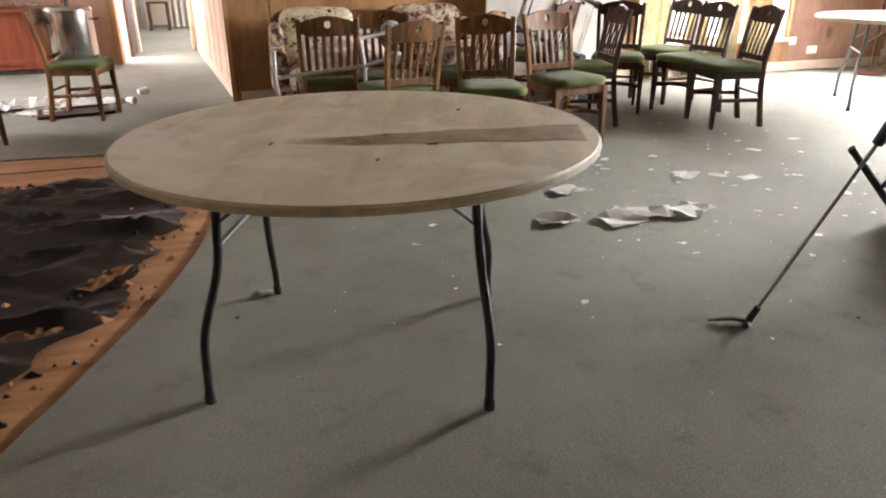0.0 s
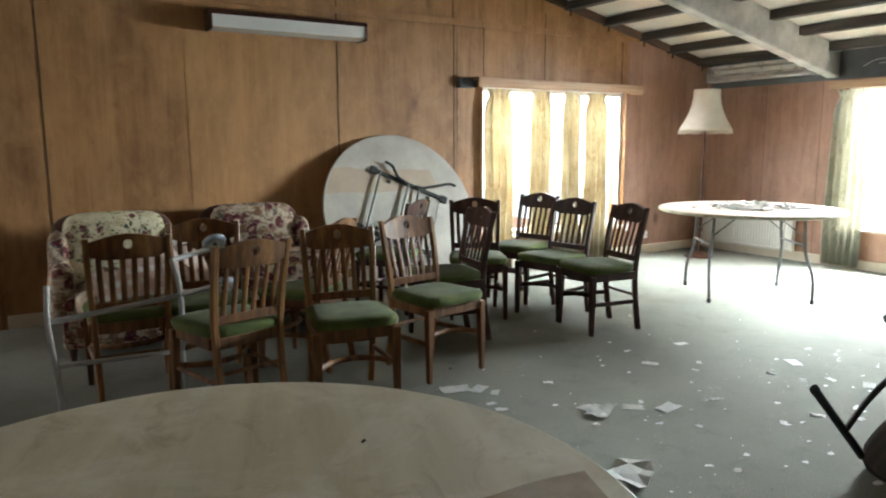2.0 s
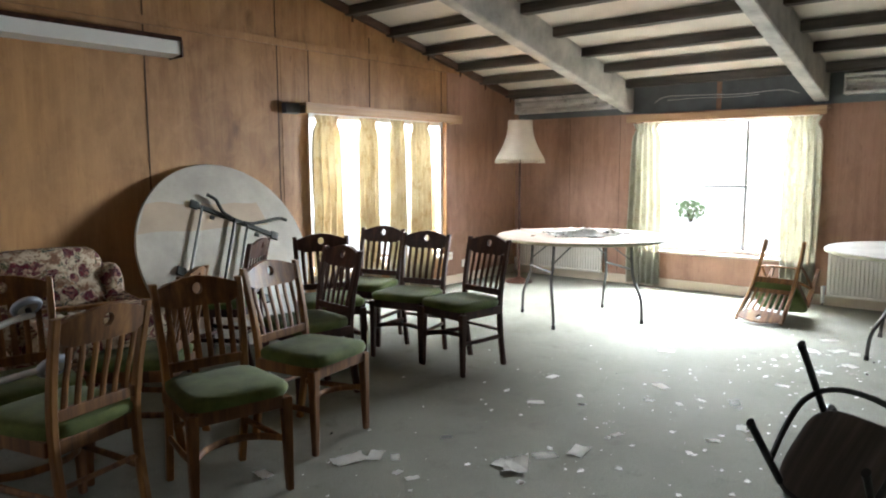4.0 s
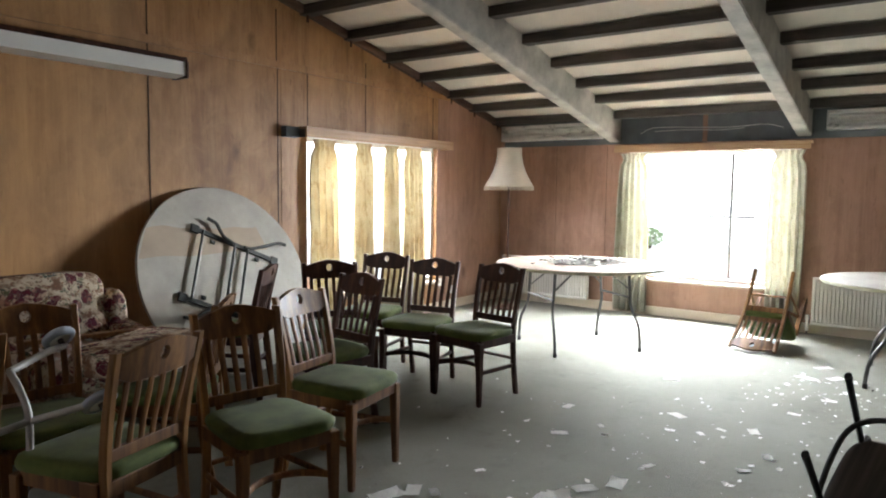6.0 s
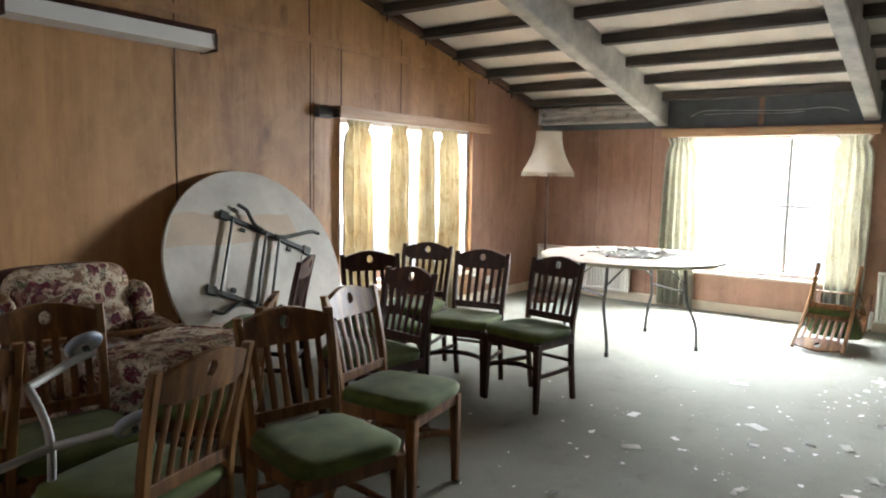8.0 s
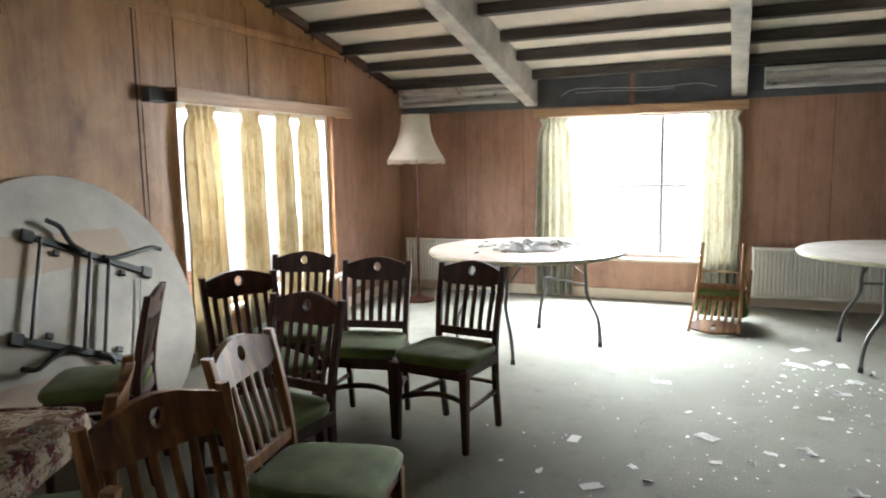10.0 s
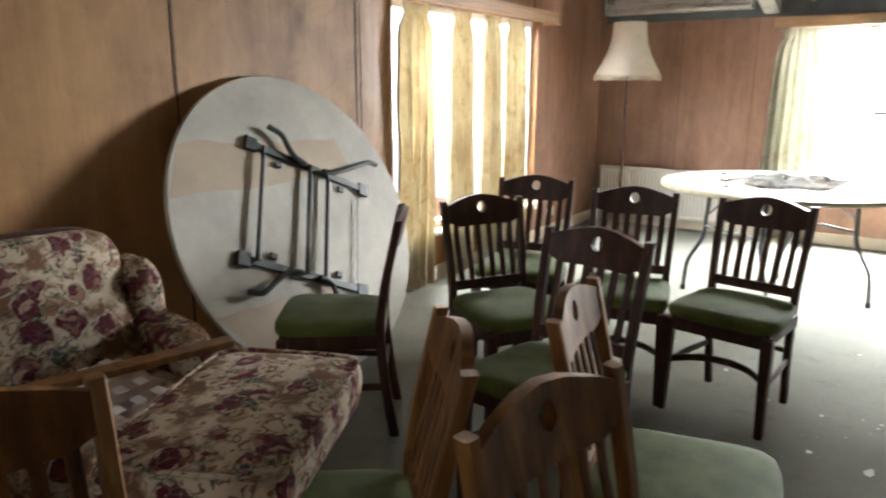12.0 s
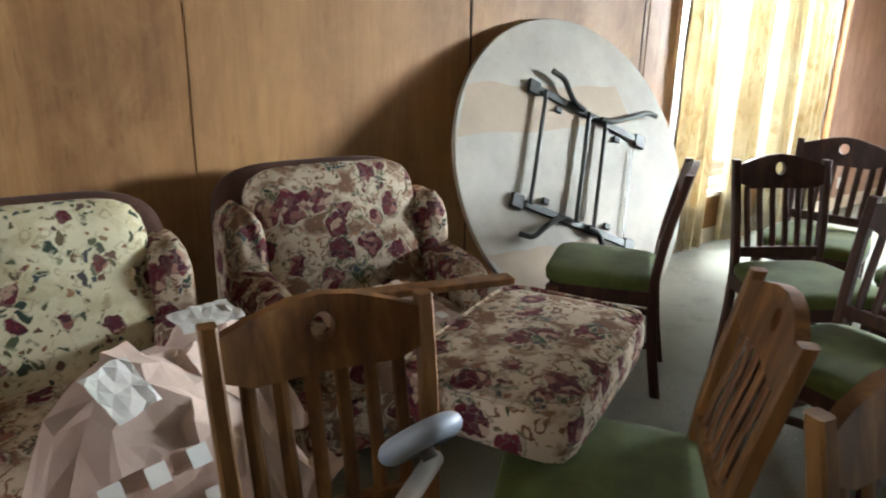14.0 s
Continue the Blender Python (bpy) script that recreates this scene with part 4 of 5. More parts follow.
# ---- upholstered armchairs ----
def armchair(fabric, label, m, side=None):
    """A low armchair; front towards -y, origin on the floor under its middle."""
    side = side or fabric
    a = thing("armchair", label, "armchair", "floral armchairs", m)
    part("base", boxed((-0.36, -0.36, 0.08), (0.36, 0.32, 0.26), 0.03), side, a, "", True)
    back = moved(pillow(0.64, 0.56, 0.19, 14, 6.0, 0.09, 2), pose(0, 0.3, 0.548, 68, 0, 0))
    part("back_cushion", back, fabric, a, "padded floral back cushion", True)
    part("back_frame", moved(pillow(0.8, 0.64, 0.1, 14, 4.6, 0.03, 5), pose(0, 0.43, 0.515, 76, 0, 0)), M_BROWN_CLOTH, a, "dark brown outer back", True)
    for s in (-1, 1):
        part("arm", moved(pillow(0.15, 0.5, 0.3, 12, 4.5, 0.06, s), pose(s * 0.35, 0.06, 0.25)), side, a, "rolled floral arm", True)
        part("wing", moved(pillow(0.13, 0.3, 0.46, 12, 4.6, 0.05, s + 3), pose(s * 0.352, 0.25, 0.27)), side, a, "", True)
        for y in (-0.3, 0.28):
            part("foot", moved(lathe([(0.0005, 0), (0.018, 0), (0.028, 0.08), (0.0005, 0.082)], 12), pose(s * 0.31, y, 0)), M_CHAIR, a, "turned dark wooden foot", True)
    part("seat_cushion", moved(pillow(0.56, 0.6, 0.17, 12, 5.0, 0.1, 8), pose(0, -0.07, 0.26)), side, a, "", True)
    return a


armchair(M_FLORAL, "floral tapestry armchair pushed against the plywood wall", pose(2.79, 8.08, 0, 0, 0, -4))
# shade on seat, arms and base is put in by the darker floral fabric
armchair(M_FLORAL_PALE, "floral armchair with pale back cushion and lower parts coloured darker for shade, pushed against the plywood wall", pose(1.79, 7.92, 0, 0, 0, -3), M_FLORAL)

# seat cushion laid across the chairs
cush = tagged(part("loose_cushion", moved(pillow(0.43, 0.66, 0.13, 14, 11.0, 0.06, 4), pose(0, 0, -0.065)), M_FLORAL, None, "", True), "thick floral tapestry seat cushion lying across the chairs", "cushion")
for z in (0.045, -0.045):
    rim = []
    for k in range(49):
        a = 2 * math.pi * k / 48
        rim.append((0.206 * math.copysign(abs(math.cos(a)) ** 0.24, math.cos(a)), 0.32 * math.copysign(abs(math.sin(a)) ** 0.24, math.sin(a)), z))
    part("piping", tubed(rim, 0.006, 6), M_FLORAL, cush, "corded edge", True)
cush.matrix_basis = pose(2.775, 7.24, 0.556, 0, 0, -65)

# ---- floor lamp ----
lamp = thing("floor_lamp", "standard lamp with cream fringed bell shade", "floor lamp", m=pose(7.905, 8.165, 0))
part("base", lathe([(0.0005, 0), (0.16, 0), (0.16, 0.015), (0.13, 0.03), (0.05, 0.045), (0.02, 0.07), (0.0005, 0.07)], 32), M_CHAIR, lamp, "round dark base", True)
part("pole", lathe([(0.014, 0.06), (0.014, 0.7), (0.018, 0.72), (0.013, 0.75), (0.012, 1.46), (0.0005, 1.46)], 12), M_CHAIR, lamp, "turned wooden pole", True)
prof = [(0.283, 1.435), (0.27, 1.475), (0.235, 1.53), (0.19, 1.62), (0.16, 1.71), (0.145, 1.8), (0.142, 1.885)]
part("shade", lathe(prof + [(r - 0.004, z) for r, z in prof[::-1]], 48), M_SHADE, lamp, "cream pleated fabric bell shade", True)
bm = bmesh.new()
for k in range(90):
    a = 2 * math.pi * k / 90
    tube(bm, [(0.284 * math.cos(a), 0.284 * math.sin(a), 1.445), (0.287 * math.cos(a), 0.287 * math.sin(a), 1.398 + 0.006 * math.sin(k * 7))], 0.005, 4)
part("fringe", bm, M_SHADE, lamp, "cream tasselled fringe")
part("bulb_holder", lathe([(0.018, 1.455), (0.018, 1.53), (0.0005, 1.53)], 12), M_BLACK, lamp)


# ---- curtains and pelmets ----
def curtain(name, along, at, c0, c1, z0, z1, folds, mat, seed, label, flare=0.12, depth=0.034):
    rng = random.Random(seed)
    bm = bmesh.new()
    nu, nv = folds * 10, 26
    ph = [rng.uniform(-0.5, 0.5) for _ in range(folds + 2)]
    grid = []
    for j in range(nv + 1):
        v = j / nv
        z = z1 + (z0 - z1) * v
        row = []
        for i in range(nu + 1):
            w = i / nu
            mid, half = (c0 + c1) / 2, (c1 - c0) / 2 * (1 + flare * v + 0.06 * math.sin(v * 5 + seed) - 0.25 * math.exp(-((v - 0.04) / 0.03) ** 2))
            k = w * folds
            d = depth * math.sin(2 * math.pi * k + ph[int(k)] * v) * (0.55 + 0.45 * math.sin(v * 2.2 + ph[int(k)])) + 0.01 * noise.noise((w * 8, v * 4, seed))
            if v < 0.05:
                d *= 0.6
            p = mid + half * (2 * w - 1) + 0.012 * noise.noise((v * 3, w * 2, seed + 9))
            row.append(bm.verts.new((p, at + d, z) if along == "x" else (at + d, p, z)))
        grid.append(row)
    for a, b in zip(grid, grid[1:]):
        for i in range(nu):
            bm.faces.new((a[i], a[i + 1], b[i + 1], b[i]))
    bmesh.ops.solidify(bm, geom=bm.faces[:], thickness=0.002)
    return tagged(part(name, bm, mat, None, "", True), label, "curtain", "curtains")


for k, (c0, c1) in enumerate(((5.225, 5.535), (5.785, 6.025), (6.22, 6.43), (6.53, 6.83))):
    curtain("curtain", "x", 8.622, c0, c1, 0.025, 1.83, 4, M_CURTAIN, k, "yellow patterned curtain hanging bunched in front of the window", 0.12, 0.042)
curtain("curtain", "y", 8.53, 6.73, 7.08, 0.03, 1.83, 5, M_CURTAIN_PALE, 11, "faded cream patterned curtain at the window's edge", 0.15)
curtain("curtain", "y", 8.53, 5.14, 5.47, 0.03, 1.83, 5, M_CURTAIN_PALE, 12, "faded cream patterned curtain at the window's edge", 0.0)
for k, (c0, c1, z0) in enumerate(((-0.75, -0.45, 0.02), (0.0, 0.7, 0.02))):
    curtain("curtain", "x", 17.6, c0, c1, z0, 2.2, 6, M_CURTAIN_WHITE, 20 + k, "white curtain hanging in the far lounge", 0.0, 0.05)

pel = thing("pelmet", "pale wooden curtain pelmet over the window", "pelmet")
part("board", boxed((5.075, 8.535, 1.835), (7.295, 8.555, 1.925), 0.004), M_PINE_H, pel)
part("cap", boxed((5.075, 8.555, 1.905), (7.295, 8.698, 1.925), 0.003), M_PINE_H, pel)
for x in (5.085, 7.265):
    part("end_piece", boxed((x, 8.555, 1.835), (x + 0.02, 8.698, 1.905), 0.002), M_PURLIN if x < 6 else M_PINE, pel)
# the dark shadow left of the pelmet, built as a solid
part("shadow_block", boxed((4.93, 8.63, 1.83), (5.085, 8.698, 1.92), 0.006), M_FRIEZE, pel, "shadow beside the pelmet, built as a dark block")
pel = thing("pelmet", "pale wooden curtain pelmet over the window", "pelmet")
part("board", boxed((8.43, 5.1, 1.835), (8.45, 7.1, 1.915), 0.004), M_PINE_H, pel)
part("cap", boxed((8.45, 5.1, 1.895), (8.585, 7.1, 1.915), 0.003), M_PINE_H, pel)


# ---- radiators ----
def radiator(y0, y1, z0, z1):
    r = thing("radiator", "cream ribbed panel radiator on the wall", "radiator", "radiators")
    bm = bmesh.new()
    n = max(8, int((y1 - y0) / 0.034))
    prof = []
    for k in range(n):
        a, b = y0 + (y1 - y0) * k / n, y0 + (y1 - y0) * (k + 1) / n
        w = b - a
        prof += [(a, 0.0), (a + 0.15 * w, -0.014), (a + 0.6 * w, -0.014), (a + 0.75 * w, 0.0)]
    prof.append((y1, 0.0))
    x = 8.515
    lo = [bm.verts.new((x + d, y, z0 + 0.03)) for y, d in prof]
    hi = [bm.verts.new((x + d, y, z1 - 0.03)) for y, d in prof]
    for i in range(len(prof) - 1):
        bm.faces.new((lo[i], lo[i + 1], hi[i + 1], hi[i]))
    part("front_panel", bm, M_RADIATOR, r, "ribbed front")
    part("top_edge", boxed((x - 0.012, y0, z1 - 0.03), (x + 0.05, y1, z1), 0.006), M_RADIATOR, r)
    part("bottom_edge", boxed((x - 0.012, y0, z0), (x + 0.05, y1, z0 + 0.03), 0.006), M_RADIATOR, r)
    part("back_panel", boxed((x + 0.015, y0 + 0.002, z0 + 0.031), (x + 0.05, y1 - 0.002, z1 - 0.031)), M_RADIATOR, r)
    for y in (y0 + 0.15, y1 - 0.15):
        part("bracket", boxed((x + 0.051, y - 0.02, z0 + 0.1), (X2 - 0.001, y + 0.02, z1 - 0.1)), M_STEEL, r)
    part("valve", moved(lathe([(0.016, 0.0), (0.016, 0.1), (0.02, 0.11), (0.02, 0.16), (0.0005, 0.165)], 12), pose(x + 0.03, y1 + 0.035, 0.03)), M_WHITE, r, "white valve", True)
    part("pipe", tubed([(x + 0.03, y1 + 0.035, 0.0), (x + 0.03, y1 + 0.035, 0.04)], 0.008), M_STEEL, r)
    return r


radiator(7.42, 8.6, 0.1, 0.57)
radiator(3.4, 5.03, 0.1, 0.57)


# ---- strip lights ----
def strip_light(x0, x1, label):
    f = thing("strip_light", label, "strip light")
    outline = [(-0.09, 0.17), (0.08, 0.17), (0.11, 0.02), (0.09, 0.0), (-0.09, 0.0), (-0.11, 0.02)]
    part("housing", prism([(8.59 + a, z) for a, z in ((-0.055, 2.29), (0.105, 2.29), (0.105, 2.325), (-0.04, 2.325))], x0, x1, Matrix(((0, 0, 1, 0), (1, 0, 0, 0), (0, 1, 0, 0), (0, 0, 0, 1)))), M_CHAIR, f, "dark brown metal housing")
    part("diffuser", prism([(8.59 + a, z) for a, z in ((-0.075, 2.19), (0.06, 2.175), (0.1, 2.285), (-0.07, 2.285))], x0 + 0.015, x1 - 0.03, Matrix(((0, 0, 1, 0), (1, 0, 0, 0), (0, 1, 0, 0), (0, 0, 0, 1)))), M_LENS, f, "milky unlit plastic diffuser")
    for x in (x0, x1 - 0.029):
        part("end_cap", boxed((x, 8.505, 2.17), (x + 0.014, 8.695, 2.288), 0.003), M_CHAIR, f)
    return f


strip_light(2.6, 3.92, "unlit strip light with milky diffuser on the plywood wall")


def reflector_light(y0, y1):
    f = thing("reflector_light", "metal reflector strip light under the eaves", "strip light", "eaves lights")
    x = 8.46
    for z0, z1 in ((2.01, 2.035), (2.165, 2.195)):
        part("rim", boxed((x, y0, z0), (X2 - 0.013, y1, z1), 0.004), M_REFLECTOR, f)
    part("trough", prism([(x + 0.07, 2.036), (x + 0.03, 2.065), (x + 0.07, 2.1), (x + 0.03, 2.135), (x + 0.07, 2.164), (x + 0.1, 2.164), (x + 0.1, 2.036)], y0 + 0.02, y1 - 0.02, Matrix(((1, 0, 0, 0), (0, 0, 1, 0), (0, 1, 0, 0), (0, 0, 0, 1)))), M_REFLECTOR, f, "metal reflector, its bright reflection put into pale paint")
    for y in (y0, y1 - 0.018):
        part("end_plate", boxed((x + 0.004, y, 2.036), (X2 - 0.013, y + 0.018, 2.164), 0.002), M_REFLECTOR, f)
    return f


reflector_light(7.3, 8.62)
reflector_light(3.62, 4.98)


# ---- aluminium walking frame tipped among the chairs ----
wf = thing("walking_frame", "tipped aluminium walking frame with grey wheels among the chairs", "walking frame", m=pose(-0.055, -0.11, 0))
JA, JB, JC = (1.935, 6.70, 0.735), (1.95, 6.6, 0.575), (1.955, 6.68, 0.27)
part("leg", tubed(curve_through([JA, (1.945, 6.63, 0.66), JB, (1.953, 6.62, 0.42), JC], 4), 0.0125, 14), M_ALU, wf, "", True)
part("leg", tubed(curve_through([(1.38, 6.5, 0.7), (1.37, 6.45, 0.54), (1.39, 6.5, 0.3), (1.4, 6.52, 0.02)], 4), 0.0125, 14), M_ALU, wf, "", True)
part("crossbar", tubed([(1.38, 6.47, 0.545), JB, (2.07, 6.455, 0.628)], 0.0125, 14), M_ALU, wf, "", True)
part("crossbar", tubed([(1.39, 6.52, 0.33), JC], 0.011, 14), M_ALU, wf, "", True)
part("crossbar", tubed([JA, (2.12, 6.83, 0.752), (2.215, 6.895, 0.75)], 0.0135, 14), M_ALU, wf, "", True)
part("leg", tubed([JC, (1.97, 6.69, 0.02)], 0.0125, 14), M_ALU, wf, "", True)
M_TYRE = plain("grey_rubber_tyre", (0.3, 0.34, 0.4), 0.4, 0.0, 0.15)
axle = Vector((-0.07, 0.73, 0.74)).to_track_quat("Z", "Y").to_matrix().to_4x4()
for c in ((2.12, 6.457, 0.632), (2.195, 6.9, 0.785)):
    m = Matrix.Translation(c) @ axle
    wheel = part("wheel", moved(lathe([(0.012, -0.012), (0.04, -0.013), (0.04, 0.013), (0.012, 0.012), (0.012, -0.012)], 28), m), M_WHITE, wf, "white plastic wheel hub", True)
    part("tyre", moved(lathe([(0.0405 + 0.0215 * math.sin(math.pi * k / 12), -0.017 * math.cos(math.pi * k / 12)) for k in range(13)], 48), m), M_TYRE, wheel, "blue-grey rubber tyre", True)
    part("axle", moved(lathe([(0.0005, -0.03), (0.011, -0.03), (0.011, 0.02), (0.0005, 0.02)], 12), m), M_STEEL, wheel)


# ---- tipped black chair and litter picker ----
D, E1 = Vector((-0.67, 0.05, 0.74)).normalized(), Vector((0.675, -0.25, 0.70))
E1 = (E1 - E1.dot(D) * D).normalized()
E2 = E1.cross(D).normalized()
tip = Matrix((E2.to_4d(), E1.to_4d(), D.to_4d(), (0, 0, 0, 1))).transposed()
for r in range(3):
    tip[3][r] = 0.0
tip = Matrix.Translation((4.17, 4.11, 0.155)) @ tip
oc = thing("conference_chair", "black tubular conference chair lying tipped over on the carpet", "chair", m=tip)
part("seat_underside", moved(pillow(0.44, 0.44, 0.02, 10, 4.0), pose(0, 0, -0.01)), M_PURLIN, oc, "scuffed brown-black seat underside", True)
part("seat", moved(pillow(0.46, 0.46, 0.07, 10, 4.0), pose(0, 0, -0.012, 180, 0, 0)), M_BLACK_CLOTH, oc, "black upholstered seat pad", True)
for sx in (-1, 1):
    for sy in (-1, 1):
        leg = part("leg", tubed([(sx * 0.185, sy * 0.19, -0.005), (sx * 0.205, sy * 0.2, 0.43)], 0.0175, 10, (1.0, 0.7)), M_STEEL_DARK, oc, "", True)
        part("foot_cap", tubed([(sx * 0.205, sy * 0.2, 0.43), (sx * 0.206, sy * 0.2005, 0.452)], 0.019, 10, (1.0, 0.75)), M_BLACK, leg)
part("leg_hoop", tubed(curve_through([(-0.19, -0.195, 0.17), (-0.2, -0.05, 0.19), (-0.19, 0.1, 0.2), (-0.12, 0.19, 0.2), (0.0, 0.215, 0.2), (0.12, 0.19, 0.2), (0.19, 0.1, 0.2), (0.2, -0.05, 0.19), (0.19, -0.195, 0.17)], 4), 0.012, 8), M_STEEL_DARK, oc, "", True)
for s in (-1, 1):
    part("back_tube", tubed(curve_through([(s * 0.18, 0.16, -0.01), (s * 0.19, 0.25, -0.06), (s * 0.18, 0.26, -0.2), (s * 0.17, 0.25, -0.36)], 4), 0.0125, 8), M_STEEL_DARK, oc, "", True)
part("backrest", moved(pillow(0.4, 0.24, 0.05, 10, 4.0), pose(0, 0.275, -0.28, 90, 0, 0)), M_BLACK_CLOTH, oc, "black upholstered backrest", True)

pk = thing("litter_picker", "grey litter picker with black jaws standing on the carpet", "litter picker")
a, b = Vector((2.725, 3.68, 0.03)), Vector((2.865, 3.46, 0.70))
part("shaft", tubed([a, b], 0.0058, 8), M_ALU, pk, "", True)
d = (b - a).normalized()
part("collar", tubed([a - d * 0.03, a + d * 0.05], [0.014, 0.012], 8), M_BLACK, pk)
part("jaw", tubed([a - d * 0.02, a + Vector((-0.05, 0.03, -0.012)), a + Vector((-0.13, 0.06, -0.022))], [0.012, 0.011, 0.008], 6, (1.3, 0.6)), M_BLACK, pk, "black plastic jaw")
part("jaw", tubed([a - d * 0.02, a + Vector((-0.03, -0.015, -0.02)), a + Vector((-0.04, -0.02, -0.028))], [0.012, 0.01, 0.008], 6, (1.3, 0.6)), M_BLACK, pk, "black plastic jaw")
part("grip", tubed([b - d * 0.01, b + d * 0.06, b + d * 0.16], [0.016, 0.02, 0.018], 10), plain("navy_plastic", (0.02, 0.03, 0.06), 0.4), pk, "dark navy grip", True)


# ---- thin crumpled sheets ----
def crumpled(w, d, n, height, seed, ragged=0.25, fold=2.5):
    """A torn, creased sheet round the origin, lying on z 0."""
    rng = random.Random(seed)
    nu = max(3, int(n * max(1.0, w / d)))
    nv = max(3, int(n * max(1.0, d / w)))
    bm = bmesh.new()
    grid = {}
    for j in range(nv + 1):
        for i in range(nu + 1):
            u, v = 2 * i / nu - 1, 2 * j / nv - 1
            edge = 1 - ragged * (0.5 + 0.5 * noise.noise((math.atan2(v, u) * 1.3, seed * 3.1, 0.7))) * max(abs(u), abs(v)) ** 3
            x, y = u * w / 2 * edge, v * d / 2 * edge
            f = noise.noise((x * fold / w * 2 + seed, y * fold / d * 2, seed * 1.7))
            g = noise.noise((x * fold / w * 5, y * fold / d * 5 + seed, 4.0))
            z = height * (abs(f) * 1.3 + 0.35 * abs(g))
            grid[i, j] = bm.verts.new((x + rng.uniform(-1, 1) * w * 0.012, y + rng.uniform(-1, 1) * d * 0.012, z + 0.002))
    for j in range(nv):
        for i in range(nu):
            q = (grid[i, j], grid[i + 1, j], grid[i + 1, j + 1], grid[i, j + 1])
            if (i + j) % 2:
                bm.faces.new(q[:3])
                bm.faces.new((q[0], q[2], q[3]))
            else:
                bm.faces.new((q[0], q[1], q[3]))
                bm.faces.new(q[1:])
    bmesh.ops.solidify(bm, geom=bm.faces[:], thickness=0.0012)
    return bm


def scrap(at, w, d, turn, seed, height=0.02, n=6, mat=M_PAPER, name="paper_scrap", label="torn white paper lying on the carpet", cat="paper", group="paper scraps", z=0.0):
    ob = tagged(part(name, crumpled(w, d, n, height, seed), mat), label, cat, group)
    ob.matrix_basis = pose(at[0], at[1], z, 0, 0, turn)
    return ob


for k, (x, y, w, d, turn) in enumerate(((3.24, 4.79, 0.27, 0.2, 20), (3.03, 4.8, 0.26, 0.19, -15), (2.84, 4.765, 0.26, 0.2, 8), (2.88, 4.87, 0.16, 0.1, 40), (2.53, 4.85, 0.25, 0.17, -10), (2.79, 5.27, 0.2, 0.14, 10), (3.6, 5.33, 0.18, 0.12, 30))):
    scrap((x, y), w, d, turn, k + 1, 0.035, 3)
for k, (x, y, s) in enumerate(((1.11, 4.45, 0.09), (3.32, 5.82, 0.08), (3.59, 5.36, 0.17), (3.78, 5.29, 0.13), (3.93, 5.19, 0.15), (5.13, 5.28, 0.13), (5.96, 5.58, 0.13), (3.66, 5.79, 0.06), (4.72, 4.68, 0.09), (6.63, 4.78, 0.17), (6.07, 4.56, 0.11), (4.23, 5.14, 0.07), (5.1, 4.83, 0.11), (5.02, 4.99, 0.07), (4.46, 4.74, 0.08), (3.17, 5.97, 0.18), (3.28, 5.91, 0.13), (2.82, 6.15, 0.11), (4.39, 5.72, 0.11), (4.88, 5.9, 0.1), (4.88, 5.07, 0.07), (5.61, 4.7, 0.09), (7.05, 4.72, 0.16), (3.21, 5.7, 0.06), (4.65, 5.58, 0.06), (4.83, 5.23, 0.07), (6.74, 4.6, 0.15), (6.71, 4.49, 0.13), (6.35, 4.46, 0.12), (4.52, 5.5, 0.05), (3.21, 5.61, 0.07), (2.9, 3.2, 0.06), (3.3, 3.6, 0.05))):
    scrap((x, y), s, s * 0.6, k * 47 % 180, k + 20, 0.007, 4)
verts, faces = [], []
rng = random.Random(7)
while len(faces) < 460:
    x, y = rng.gauss(4.6, 1.4), rng.gauss(5.0, 0.75)
    if rng.random() < 0.22:
        x, y = rng.gauss(6.2, 0.35), rng.gauss(4.6, 0.25)
    elif rng.random() < 0.2:
        x, y = rng.uniform(1.3, 8.3), rng.uniform(2.6, 6.4)
    if not (1.2 < x < 8.4 and 2.0 < y < 8.4):
        continue
    s, a0, n = 0.006 + 0.028 * rng.random() ** 3, rng.uniform(0, 6.28), rng.choice((4, 5, 6))
    i = len(verts)
    verts += [(x + s * rng.uniform(0.4, 1) * math.cos(a0 + 6.283 * k / n), y + 0.8 * s * rng.uniform(0.4, 1) * math.sin(a0 + 6.283 * k / n), 0.0015 + rng.uniform(0, 0.35) * s) for k in range(n)]
    faces.append(tuple(range(i, i + n)))
me = bpy.data.meshes.new("paint_flakes")
me.from_pydata(verts, [], faces)
me.materials.append(M_PAPER)
tagged(new("paint_flakes", me), "fallen white paint flakes scattered over the carpet", "paint flakes", kind="stuff")
verts, faces = [], []
while len(faces) < 130:
    x, y = rng.uniform(0.9, 8.2), rng.uniform(2.3, 6.4)
    s, a0 = 0.004 + 0.013 * rng.random() ** 2, rng.uniform(0, 6.28)
    i = len(verts)
    verts += [(x + s * math.cos(a0 + 1.257 * k), y + s * 0.6 * math.sin(a0 + 1.257 * k), 0.002) for k in range(5)] + [(x, y, 0.002 + 0.6 * s)]
    faces += [(i + k, i + (k + 1) % 5, i + 5) for k in range(5)]
me = bpy.data.meshes.new("dirt_crumbs")
me.from_pydata(verts, [], faces)
me.materials.append(M_TAR)
tagged(new("dirt_crumbs", me), "dark crumbs of dirt on the carpet", "dirt", kind="stuff")

